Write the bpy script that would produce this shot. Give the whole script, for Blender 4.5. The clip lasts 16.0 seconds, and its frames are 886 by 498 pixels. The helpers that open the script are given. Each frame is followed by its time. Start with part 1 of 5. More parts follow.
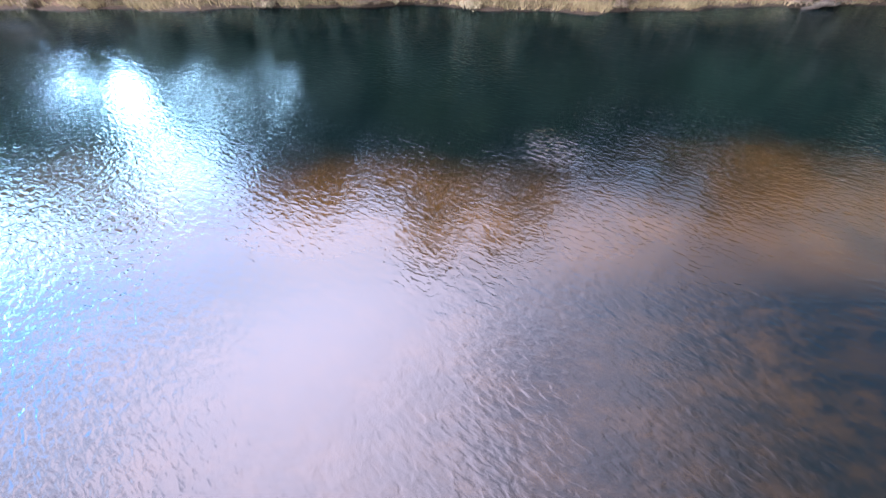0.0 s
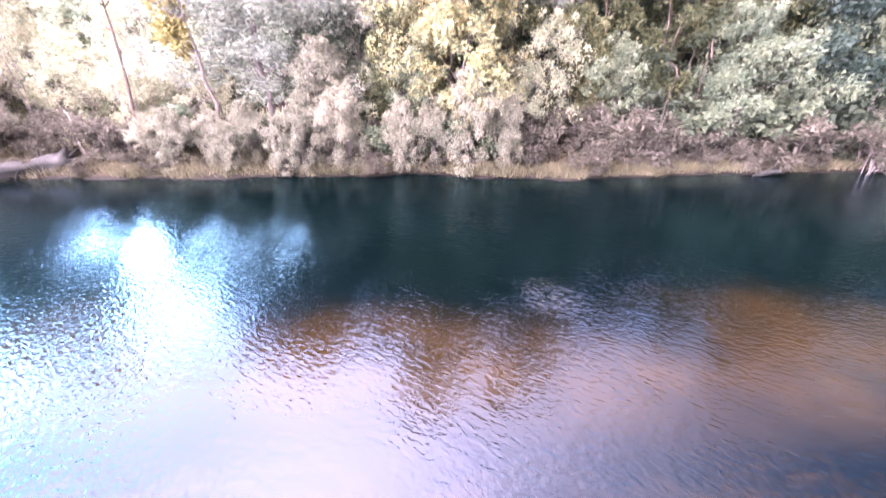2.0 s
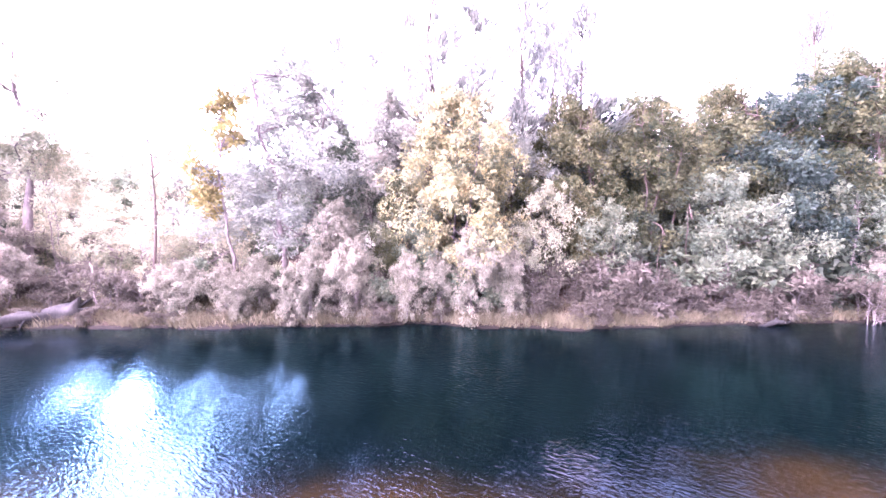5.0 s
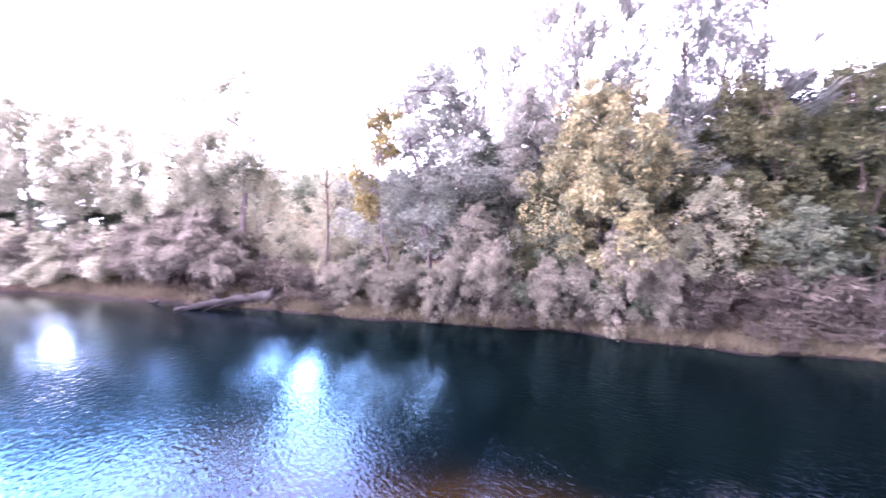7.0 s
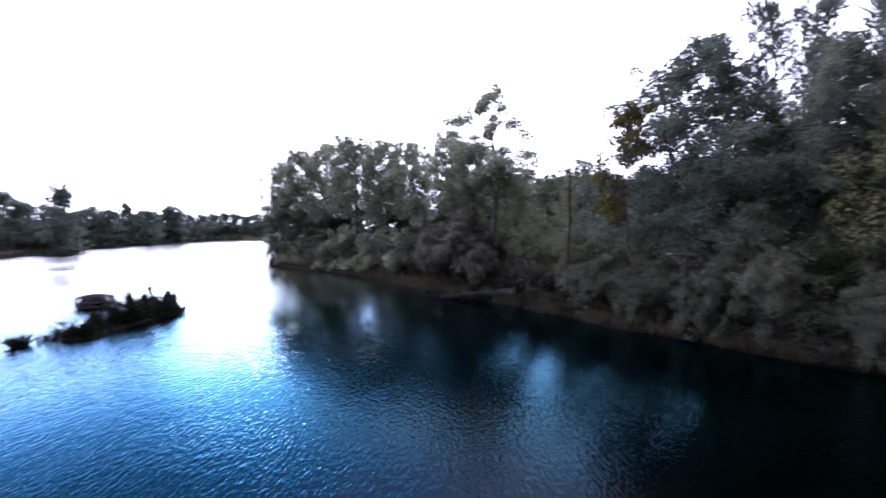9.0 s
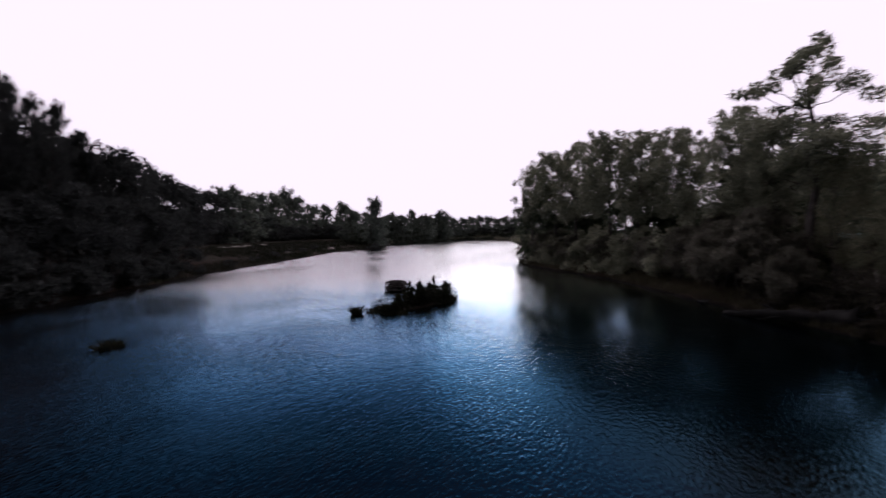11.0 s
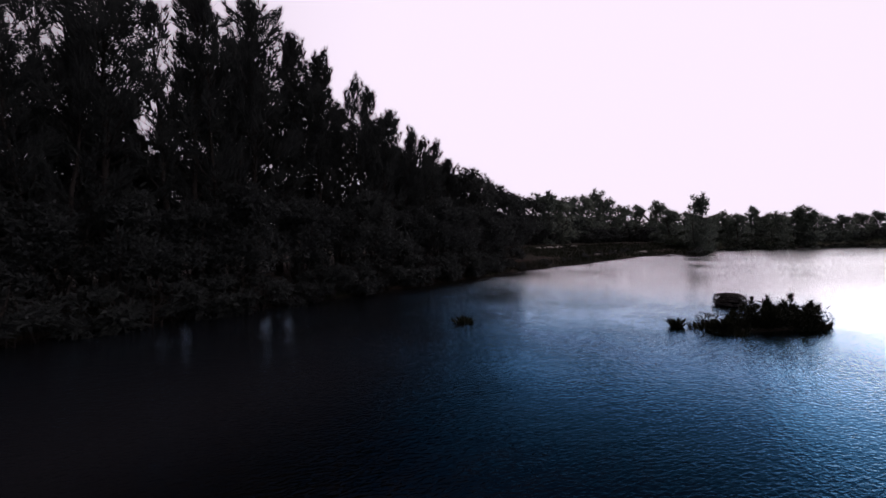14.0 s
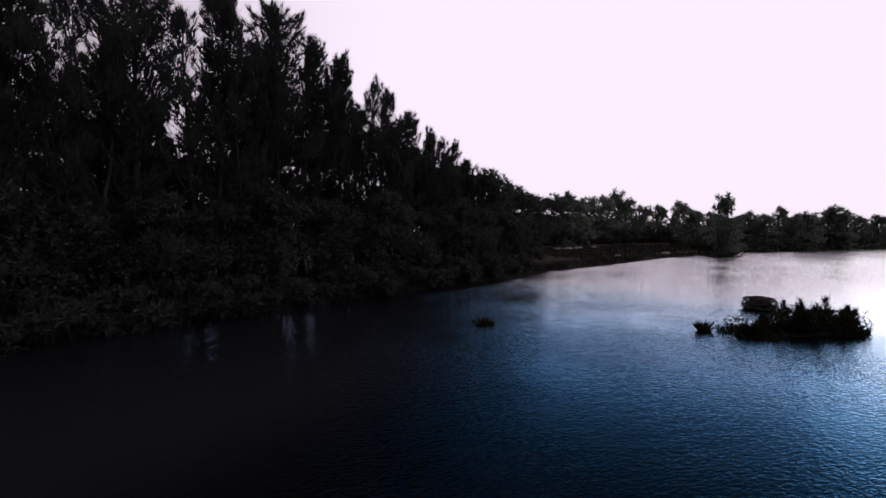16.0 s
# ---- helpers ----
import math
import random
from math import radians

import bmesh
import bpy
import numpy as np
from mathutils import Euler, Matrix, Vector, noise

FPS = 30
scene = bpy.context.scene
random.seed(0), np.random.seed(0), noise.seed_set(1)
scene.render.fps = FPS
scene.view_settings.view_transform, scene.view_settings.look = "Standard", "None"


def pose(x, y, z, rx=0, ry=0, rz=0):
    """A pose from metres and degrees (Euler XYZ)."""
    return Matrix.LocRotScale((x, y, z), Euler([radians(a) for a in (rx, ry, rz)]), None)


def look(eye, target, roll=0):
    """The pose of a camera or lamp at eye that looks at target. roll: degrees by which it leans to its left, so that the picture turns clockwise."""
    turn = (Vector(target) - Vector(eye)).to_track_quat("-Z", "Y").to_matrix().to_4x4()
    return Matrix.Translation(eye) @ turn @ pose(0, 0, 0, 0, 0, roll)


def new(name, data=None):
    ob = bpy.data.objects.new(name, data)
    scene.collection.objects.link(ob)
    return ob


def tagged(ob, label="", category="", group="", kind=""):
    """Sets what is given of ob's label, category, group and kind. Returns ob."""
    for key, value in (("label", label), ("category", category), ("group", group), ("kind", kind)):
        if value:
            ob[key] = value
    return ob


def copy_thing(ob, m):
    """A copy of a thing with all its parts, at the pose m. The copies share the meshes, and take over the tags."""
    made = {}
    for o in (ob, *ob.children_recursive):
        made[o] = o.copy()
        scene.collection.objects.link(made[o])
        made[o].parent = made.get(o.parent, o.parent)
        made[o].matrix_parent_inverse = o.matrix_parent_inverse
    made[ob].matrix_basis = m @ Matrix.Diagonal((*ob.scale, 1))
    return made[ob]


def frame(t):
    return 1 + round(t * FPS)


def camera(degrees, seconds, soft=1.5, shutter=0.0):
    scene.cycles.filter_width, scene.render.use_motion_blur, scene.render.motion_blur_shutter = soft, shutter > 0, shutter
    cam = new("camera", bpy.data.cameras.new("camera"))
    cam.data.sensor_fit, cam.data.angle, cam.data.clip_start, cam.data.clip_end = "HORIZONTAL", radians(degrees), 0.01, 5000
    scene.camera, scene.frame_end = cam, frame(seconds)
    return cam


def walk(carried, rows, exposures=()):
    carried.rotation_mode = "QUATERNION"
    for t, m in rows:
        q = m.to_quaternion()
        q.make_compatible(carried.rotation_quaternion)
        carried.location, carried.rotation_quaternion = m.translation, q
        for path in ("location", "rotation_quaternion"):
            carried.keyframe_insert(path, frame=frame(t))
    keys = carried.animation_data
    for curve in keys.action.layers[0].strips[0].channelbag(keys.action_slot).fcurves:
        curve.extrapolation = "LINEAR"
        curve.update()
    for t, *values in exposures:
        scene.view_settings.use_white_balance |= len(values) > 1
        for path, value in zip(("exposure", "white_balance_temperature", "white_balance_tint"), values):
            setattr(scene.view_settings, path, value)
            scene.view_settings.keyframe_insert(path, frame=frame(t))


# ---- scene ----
cam = camera(95.5, 16.0, soft=1.5, shutter=0.55)
PATH = [
    (0.0, -0.011, 0.006, 4.964, 44.77, -0.07, 0.00),
    (0.5, -0.005, 0.051, 4.965, 47.13, -0.05, -0.09),
    (1.0, -0.009, 0.087, 4.963, 54.06, -0.00, -0.22),
    (1.5, -0.026, 0.086, 4.956, 60.21, 0.03, -0.38),
    (2.0, -0.035, 0.067, 4.932, 65.50, 0.04, -0.46),
    (2.5, -0.037, 0.057, 4.890, 70.41, 0.05, -0.47),
    (3.0, -0.021, 0.057, 4.860, 75.61, 0.06, -0.46),
    (3.5, -0.017, 0.054, 4.861, 81.16, 0.07, -0.45),
    (4.0, -0.040, 0.060, 4.880, 85.00, 0.00, -0.43),
    (4.5, -0.120, 0.080, 4.930, 86.30, 0.00, -0.40),
    (5.0, -0.220, 0.100, 5.000, 86.40, 0.00, -0.30),
    (5.5, -0.320, 0.110, 5.070, 86.40, 0.00, 0.30),
    (5.8, -0.380, 0.115, 5.100, 86.37, 0.00, 1.60),
    (6.0, -0.408, 0.112, 5.115, 86.35, -0.04, 3.54),
    (6.5, -0.455, 0.060, 5.097, 86.52, -0.01, 10.62),
    (7.0, -0.426, -0.021, 5.074, 86.68, -0.02, 18.74),
    (7.5, -0.335, -0.114, 5.052, 86.84, -0.01, 27.10),
    (8.0, -0.217, -0.159, 5.044, 87.01, -0.01, 35.60),
    (8.5, -0.168, -0.253, 5.053, 87.03, 0.01, 43.40),
    (9.0, -0.138, -0.377, 5.076, 87.08, -0.08, 52.19),
    (11.5, -1.026, -1.110, 4.950, 87.30, 0.06, 93.33),
    (12.0, -0.966, -1.160, 4.965, 87.33, 0.06, 101.09),
    (12.5, -0.822, -1.167, 4.984, 87.39, 0.05, 109.64),
    (13.0, -0.701, -1.174, 5.005, 87.43, 0.01, 116.80),
    (13.5, -0.616, -1.200, 5.012, 87.48, 0.04, 124.37),
    (14.0, -0.558, -1.238, 5.006, 87.53, 0.00, 127.56),
    (14.5, -0.514, -1.254, 5.007, 87.57, -0.01, 128.80),
    (15.0, -0.458, -1.267, 5.024, 87.63, -0.04, 129.41),
    (15.5, -0.407, -1.307, 5.030, 87.64, -0.05, 129.71),
    (16.0, -0.427, -1.432, 5.041, 87.59, -0.06, 129.93),
]
EXPOSURE = [(0.0, 4.5, 6300, 15), (1.0, 4.65, 6150, 19), (2.0, 4.9, 5850, 30), (3.5, 5.2, 5600, 45), (6.0, 4.55, 5500, 49), (7.0, 4.0, 5400, 43), (7.5, 3.65, 5300, 36), (8.0, 2.85, 5200, 27), (8.5, 1.65, 5050, 16), (9.0, 0.5, 4950, 9), (9.6, -0.55, 5150, 11), (11.0, -1.5, 5750, 13), (12.0, -1.6, 5800, 13), (16.0, -1.6, 5800, 13)]
walk(cam, [(r[0], pose(*r[1:])) for r in PATH], EXPOSURE)

# ---- sky and sun ----
CLOUD_AT, VEIL = (2.1, 0.7, 0.4), (21.0, 17.4, 17.9)
SUN_AZ, SUN_EL = 78.0, 15.0  # degrees to the left of +y, and above the horizon


def sky():
    """Evening sky: clear air overhead, a bright white veil of thin cloud low down, broken cloud higher up."""
    w = bpy.data.worlds.new("sky")
    scene.world = w
    w.use_nodes = True
    nt = w.node_tree
    nt.nodes.clear()
    N, L = nt.nodes.new, nt.links.new
    out, bg, air, co = N("ShaderNodeOutputWorld"), N("ShaderNodeBackground"), N("ShaderNodeTexSky"), N("ShaderNodeTexCoord")
    air.sky_type, air.sun_disc = "NISHITA", False
    air.sun_elevation, air.sun_rotation = radians(SUN_EL), radians(-SUN_AZ)
    air.air_density, air.dust_density, air.ozone_density = 1.0, 0.4, 5.0
    mp = N("ShaderNodeMapping")
    mp.inputs["Scale"].default_value = (1.0, 1.0, 1.6)
    mp.inputs["Location"].default_value = CLOUD_AT
    cl = N("ShaderNodeTexNoise")
    cl.inputs["Scale"].default_value, cl.inputs["Detail"].default_value, cl.inputs["Roughness"].default_value = 1.9, 7.0, 0.6
    L(co.outputs["Generated"], mp.inputs["Vector"])
    L(mp.outputs[0], cl.inputs["Vector"])
    sep = N("ShaderNodeSeparateXYZ")
    L(co.outputs["Generated"], sep.inputs[0])
    low = N("ShaderNodeMapRange")
    low.interpolation_type = "SMOOTHSTEP"
    for k, v in (("From Min", 0.46), ("From Max", 0.72), ("To Min", 0.42), ("To Max", 0.2)):
        low.inputs[k].default_value = v
    L(sep.outputs["Z"], low.inputs["Value"])
    add = N("ShaderNodeMath")
    add.operation = "ADD"
    L(cl.outputs["Fac"], add.inputs[0])
    L(low.outputs[0], add.inputs[1])
    cover = N("ShaderNodeMapRange")
    cover.interpolation_type = "SMOOTHSTEP"
    for k, v in (("From Min", 0.37), ("From Max", 0.74)):
        cover.inputs[k].default_value = v
    L(add.outputs[0], cover.inputs["Value"])
    toward = N("ShaderNodeVectorMath")
    toward.operation = "DOT_PRODUCT"
    toward.inputs[1].default_value = (-math.sin(radians(SUN_AZ)), math.cos(radians(SUN_AZ)), 0.0)
    L(co.outputs["Generated"], toward.inputs[0])
    dusk = N("ShaderNodeMapRange")
    dusk.interpolation_type = "SMOOTHSTEP"
    for k, v in (("From Min", -0.65), ("From Max", 0.5), ("To Min", 0.05), ("To Max", 1.0)):
        dusk.inputs[k].default_value = v
    L(toward.outputs["Value"], dusk.inputs["Value"])
    veil = N("ShaderNodeVectorMath")
    veil.operation = "SCALE"
    veil.inputs[0].default_value = VEIL
    L(dusk.outputs[0], veil.inputs["Scale"])
    mix = N("ShaderNodeMix")
    mix.data_type = "RGBA"
    L(veil.outputs[0], mix.inputs[7])
    L(cover.outputs[0], mix.inputs[0])
    L(air.outputs[0], mix.inputs[6])
    L(mix.outputs[2], bg.inputs[0])
    bg.inputs[1].default_value = 0.15
    L(bg.outputs[0], out.inputs[0])


sky()
sun = new("sun", bpy.data.lights.new("sun", "SUN"))
sun.data.energy, sun.data.angle, sun.data.color = 0.3, radians(20), (1.0, 0.9, 0.82)
sun.matrix_world = look((0, 0, 60), Vector((0, 0, 60)) - 10 * Vector((-math.sin(radians(SUN_AZ)), math.cos(radians(SUN_AZ)), math.tan(radians(SUN_EL)))))


# ---- materials ----
def base(name):
    m = bpy.data.materials.new(name)
    m.use_nodes = True
    nt = m.node_tree
    b = nt.nodes["Principled BSDF"]
    return m, nt, b, nt.nodes.new, nt.links.new


def ramp_of(N, stops):
    r = N("ShaderNodeValToRGB")
    e = r.color_ramp.elements
    while len(e) < len(stops):
        e.new(0.5)
    for k, (p, c) in enumerate(stops):
        e[k].position, e[k].color = p, (*c, 1)
    return r


def leaf_material(name, dark, mid, light, see=0.35):
    """Foliage: colour varies leaf by leaf, clump by clump and tree by tree."""
    m, nt, b, N, L = base(name)
    geo, info, tc = N("ShaderNodeNewGeometry"), N("ShaderNodeObjectInfo"), N("ShaderNodeTexCoord")
    nz = N("ShaderNodeTexNoise")
    nz.inputs["Scale"].default_value, nz.inputs["Detail"].default_value = 1.1, 4
    add, add2 = N("ShaderNodeMath"), N("ShaderNodeMath")
    add.operation = add2.operation = "MULTIPLY_ADD"
    add.inputs[1].default_value = 0.32
    add2.inputs[1].default_value, add2.inputs[2].default_value = 0.26, -0.17
    L(tc.outputs["Object"], nz.inputs["Vector"])
    L(info.outputs["Random"], add2.inputs[0])
    half = N("ShaderNodeMath")
    half.operation = "MULTIPLY_ADD"
    half.inputs[1].default_value = 1.05
    L(nz.outputs["Fac"], half.inputs[0])
    L(add2.outputs[0], half.inputs[2])
    L(geo.outputs["Random Per Island"], add.inputs[0])
    L(half.outputs[0], add.inputs[2])
    r = ramp_of(N, [(0.25, dark), (0.6, mid), (0.95, light)])
    L(add.outputs[0], r.inputs[0])
    L(r.outputs[0], b.inputs["Base Color"])
    b.inputs["Roughness"].default_value = 0.65
    b.inputs["Specular IOR Level"].default_value = 0.15
    tr, mx = N("ShaderNodeBsdfTranslucent"), N("ShaderNodeMixShader")
    L(r.outputs[0], tr.inputs[0])
    mx.inputs[0].default_value = see
    L(b.outputs[0], mx.inputs[1])
    L(tr.outputs[0], mx.inputs[2])
    L(mx.outputs[0], nt.nodes["Material Output"].inputs[0])
    return m


def bark_material(name, dark, light, scale=6.0, bump=0.5):
    m, nt, b, N, L = base(name)
    tc, mp = N("ShaderNodeTexCoord"), N("ShaderNodeMapping")
    mp.inputs["Scale"].default_value = (1, 1, 0.18)
    nz, big = N("ShaderNodeTexNoise"), N("ShaderNodeTexNoise")
    nz.inputs["Scale"].default_value, nz.inputs["Detail"].default_value, nz.inputs["Roughness"].default_value = scale * 3, 8, 0.65
    big.inputs["Scale"].default_value = scale * 0.25
    L(tc.outputs["Object"], mp.inputs[0])
    L(mp.outputs[0], nz.inputs["Vector"])
    L(tc.outputs["Object"], big.inputs["Vector"])
    av = N("ShaderNodeMath")
    av.operation = "MULTIPLY_ADD"
    av.inputs[1].default_value = 0.5
    L(big.outputs["Fac"], av.inputs[0])
    hf = N("ShaderNodeMath")
    hf.operation = "MULTIPLY"
    hf.inputs[1].default_value = 0.5
    L(nz.outputs["Fac"], hf.inputs[0])
    L(hf.outputs[0], av.inputs[2])
    r = ramp_of(N, [(0.35, dark), (0.65, light)])
    L(av.outputs[0], r.inputs[0])
    L(r.outputs[0], b.inputs["Base Color"])
    b.inputs["Roughness"].default_value = 0.85
    b.inputs["Specular IOR Level"].default_value = 0.1
    bp = N("ShaderNodeBump")
    bp.inputs["Strength"].default_value, bp.inputs["Distance"].default_value = bump, 0.03
    L(nz.outputs["Fac"], bp.inputs["Height"])
    L(bp.outputs[0], b.inputs["Normal"])
    return m


def ground_material():
    """Dry grass, leaf litter and reddish bank earth in patches."""
    m, nt, b, N, L = base("bank_earth")
    tc = N("ShaderNodeTexCoord")
    big, fine, mid = N("ShaderNodeTexNoise"), N("ShaderNodeTexNoise"), N("ShaderNodeTexNoise")
    big.inputs["Scale"].default_value, big.inputs["Detail"].default_value = 0.13, 5
    mid.inputs["Scale"].default_value, mid.inputs["Detail"].default_value = 1.3, 6
    fine.inputs["Scale"].default_value, fine.inputs["Detail"].default_value, fine.inputs["Roughness"].default_value = 14, 8, 0.7
    for n in (big, mid, fine):
        L(tc.outputs["Object"], n.inputs["Vector"])
    r1 = ramp_of(N, [(0.32, (0.034, 0.02, 0.0165)), (0.5, (0.034, 0.027, 0.0195)), (0.68, (0.022, 0.025, 0.0125))])
    r2 = ramp_of(N, [(0.3, (0.45, 0.4, 0.38)), (0.7, (1.25, 1.2, 1.1))])
    L(big.outputs["Fac"], r1.inputs[0])
    mix = N("ShaderNodeMath")
    mix.operation = "MULTIPLY_ADD"
    mix.inputs[1].default_value = 0.5
    hf = N("ShaderNodeMath")
    hf.operation = "MULTIPLY"
    hf.inputs[1].default_value = 0.5
    L(mid.outputs["Fac"], hf.inputs[0])
    L(fine.outputs["Fac"], mix.inputs[0])
    L(hf.outputs[0], mix.inputs[2])
    L(mix.outputs[0], r2.inputs[0])
    mul = N("ShaderNodeMix")
    mul.data_type, mul.blend_type = "RGBA", "MULTIPLY"
    mul.inputs[0].default_value = 1.0
    L(r1.outputs[0], mul.inputs[6])
    L(r2.outputs[0], mul.inputs[7])
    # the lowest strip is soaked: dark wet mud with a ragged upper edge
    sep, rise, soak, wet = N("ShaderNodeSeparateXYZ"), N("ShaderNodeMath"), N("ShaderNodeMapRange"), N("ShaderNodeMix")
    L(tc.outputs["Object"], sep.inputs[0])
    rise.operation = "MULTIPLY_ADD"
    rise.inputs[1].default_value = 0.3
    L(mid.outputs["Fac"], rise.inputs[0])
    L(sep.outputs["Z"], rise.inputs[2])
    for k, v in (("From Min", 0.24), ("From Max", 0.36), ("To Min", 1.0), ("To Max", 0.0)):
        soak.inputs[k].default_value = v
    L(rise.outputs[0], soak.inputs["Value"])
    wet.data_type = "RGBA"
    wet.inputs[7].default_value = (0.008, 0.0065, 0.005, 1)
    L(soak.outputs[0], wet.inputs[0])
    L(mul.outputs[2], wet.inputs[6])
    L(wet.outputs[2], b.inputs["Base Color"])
    b.inputs["Roughness"].default_value = 0.95
    b.inputs["Specular IOR Level"].default_value = 0.1
    bp = N("ShaderNodeBump")
    bp.inputs["Strength"].default_value, bp.inputs["Distance"].default_value = 0.8, 0.08
    L(fine.outputs["Fac"], bp.inputs["Height"])
    L(bp.outputs[0], b.inputs["Normal"])
    return m


def water_material():
    """Murky river water: warm brown body over shallow sand, dark green where deep, wind ripples between calm lanes;
    tint and strength of the reflection are painted by place.
    """
    m, nt, b, N, L = base("river_water")
    tc = N("ShaderNodeTexCoord")
    sep = N("ShaderNodeSeparateXYZ")
    L(tc.outputs["Object"], sep.inputs[0])
    # a sand shoal lies along the middle of the reach
    wob = N("ShaderNodeTexNoise")
    wob.inputs["Scale"].default_value, wob.inputs["Detail"].default_value = 0.16, 4
    L(tc.outputs["Object"], wob.inputs["Vector"])
    wy = N("ShaderNodeMath")
    wy.operation = "MULTIPLY_ADD"
    wy.inputs[1].default_value = 7.0
    L(wob.outputs["Fac"], wy.inputs[0])
    L(sep.outputs["Y"], wy.inputs[2])
    shoal = N("ShaderNodeMapRange")
    shoal.interpolation_type = "SMOOTHSTEP"
    for k, v in (("From Min", 12.0), ("From Max", 8.4), ("To Min", 0.0), ("To Max", 1.0)):
        shoal.inputs[k].default_value = v
    L(wy.outputs[0], shoal.inputs["Value"])
    near = N("ShaderNodeMapRange")
    near.interpolation_type = "SMOOTHSTEP"
    for k, v in (("From Min", 3.4), ("From Max", 5.6), ("To Min", 0.0)):
        near.inputs[k].default_value = v
    L(sep.outputs["Y"], near.inputs["Value"])
    tail, along = N("ShaderNodeMapRange"), N("ShaderNodeMath")
    tail.interpolation_type = "SMOOTHSTEP"
    for k, v in (("From Min", -12.0), ("From Max", -6.0)):
        tail.inputs[k].default_value = v
    L(sep.outputs["X"], tail.inputs["Value"])
    along.operation = "MULTIPLY"
    L(near.outputs[0], along.inputs[0])
    L(tail.outputs[0], along.inputs[1])
    band = N("ShaderNodeMath")
    band.operation = "MULTIPLY"
    L(shoal.outputs[0], band.inputs[0])
    L(along.outputs[0], band.inputs[1])
    pat = N("ShaderNodeTexNoise")
    pat.inputs["Scale"].default_value, pat.inputs["Detail"].default_value = 0.5, 6
    L(tc.outputs["Object"], pat.inputs["Vector"])
    sand = ramp_of(N, [(0.35, (0.0044, 0.0028, 0.0008)), (0.6, (0.0092, 0.0054, 0.0014))])
    L(pat.outputs["Fac"], sand.inputs[0])
    # broken patches of sand and weed on the shallow bed under the eye
    lie, bed, weed, open_bed, shown = N("ShaderNodeMapping"), N("ShaderNodeTexNoise"), N("ShaderNodeMapRange"), N("ShaderNodeMath"), N("ShaderNodeMath")
    lie.inputs["Scale"].default_value = (0.55, 1.0, 1.0)
    bed.inputs["Scale"].default_value, bed.inputs["Detail"].default_value, bed.inputs["Roughness"].default_value = 2.3, 8, 0.72
    L(tc.outputs["Object"], lie.inputs[0])
    L(lie.outputs[0], bed.inputs["Vector"])
    weed.interpolation_type = "SMOOTHSTEP"
    for k, v in (("From Min", 0.38), ("From Max", 0.7), ("To Min", 0.0), ("To Max", 0.34)):
        weed.inputs[k].default_value = v
    L(bed.outputs["Fac"], weed.inputs["Value"])
    open_bed.operation, shown.operation = "MULTIPLY", "MAXIMUM"
    L(weed.outputs[0], open_bed.inputs[0])
    L(shoal.outputs[0], open_bed.inputs[1])
    L(open_bed.outputs[0], shown.inputs[0])
    L(band.outputs[0], shown.inputs[1])
    band = shown
    body = N("ShaderNodeMix")
    body.data_type = "RGBA"
    body.inputs[6].default_value = (0.00018, 0.00062, 0.0007, 1)
    L(band.outputs[0], body.inputs[0])
    L(sand.outputs[0], body.inputs[7])
    black_lift, muddy = N("ShaderNodeMapRange"), N("ShaderNodeMix")  # water body painted paler along the opposite bank to lift its blacks
    black_lift.interpolation_type = "SMOOTHSTEP"
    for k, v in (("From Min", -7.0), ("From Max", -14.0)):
        black_lift.inputs[k].default_value = v
    L(sep.outputs["Y"], black_lift.inputs["Value"])
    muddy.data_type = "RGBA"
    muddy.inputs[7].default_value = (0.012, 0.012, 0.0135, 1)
    L(black_lift.outputs[0], muddy.inputs[0])
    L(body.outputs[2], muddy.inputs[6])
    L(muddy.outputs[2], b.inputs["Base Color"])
    b.inputs["Roughness"].default_value = 0.6
    b.inputs["Specular IOR Level"].default_value = 0.0
    # tint painted into the mirror: bluish where looked into steeply, clear where grazed
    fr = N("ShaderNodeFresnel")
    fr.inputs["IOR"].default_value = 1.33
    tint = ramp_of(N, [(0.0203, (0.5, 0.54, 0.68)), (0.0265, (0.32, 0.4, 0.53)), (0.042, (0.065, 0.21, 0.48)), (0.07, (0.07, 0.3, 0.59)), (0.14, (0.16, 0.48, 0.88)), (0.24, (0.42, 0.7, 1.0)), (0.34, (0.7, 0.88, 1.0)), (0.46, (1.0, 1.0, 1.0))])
    dim_tint = ramp_of(N, [(0.0203, (0.5, 0.55, 0.7)), (0.0275, (0.2, 0.27, 0.38)), (0.05, (0.13, 0.21, 0.31)), (0.07, (0.22, 0.46, 0.6)), (0.14, (0.23, 0.47, 0.57)), (0.3, (0.22, 0.36, 0.42)), (0.5, (0.42, 0.52, 0.57))])
    L(fr.outputs[0], dim_tint.inputs[0])
    # dimmer tint painted into the reflection under the near bank, unlike the open channel
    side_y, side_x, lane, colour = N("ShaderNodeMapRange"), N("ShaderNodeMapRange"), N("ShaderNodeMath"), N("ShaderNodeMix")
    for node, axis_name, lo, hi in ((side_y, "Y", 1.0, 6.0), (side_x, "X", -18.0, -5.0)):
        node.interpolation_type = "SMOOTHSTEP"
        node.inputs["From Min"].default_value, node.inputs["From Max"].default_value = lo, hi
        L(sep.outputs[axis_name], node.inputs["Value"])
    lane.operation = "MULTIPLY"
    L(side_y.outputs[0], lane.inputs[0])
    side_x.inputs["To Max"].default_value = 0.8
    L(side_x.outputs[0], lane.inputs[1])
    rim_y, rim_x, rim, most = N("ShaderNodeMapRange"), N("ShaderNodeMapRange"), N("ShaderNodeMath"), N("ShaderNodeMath")
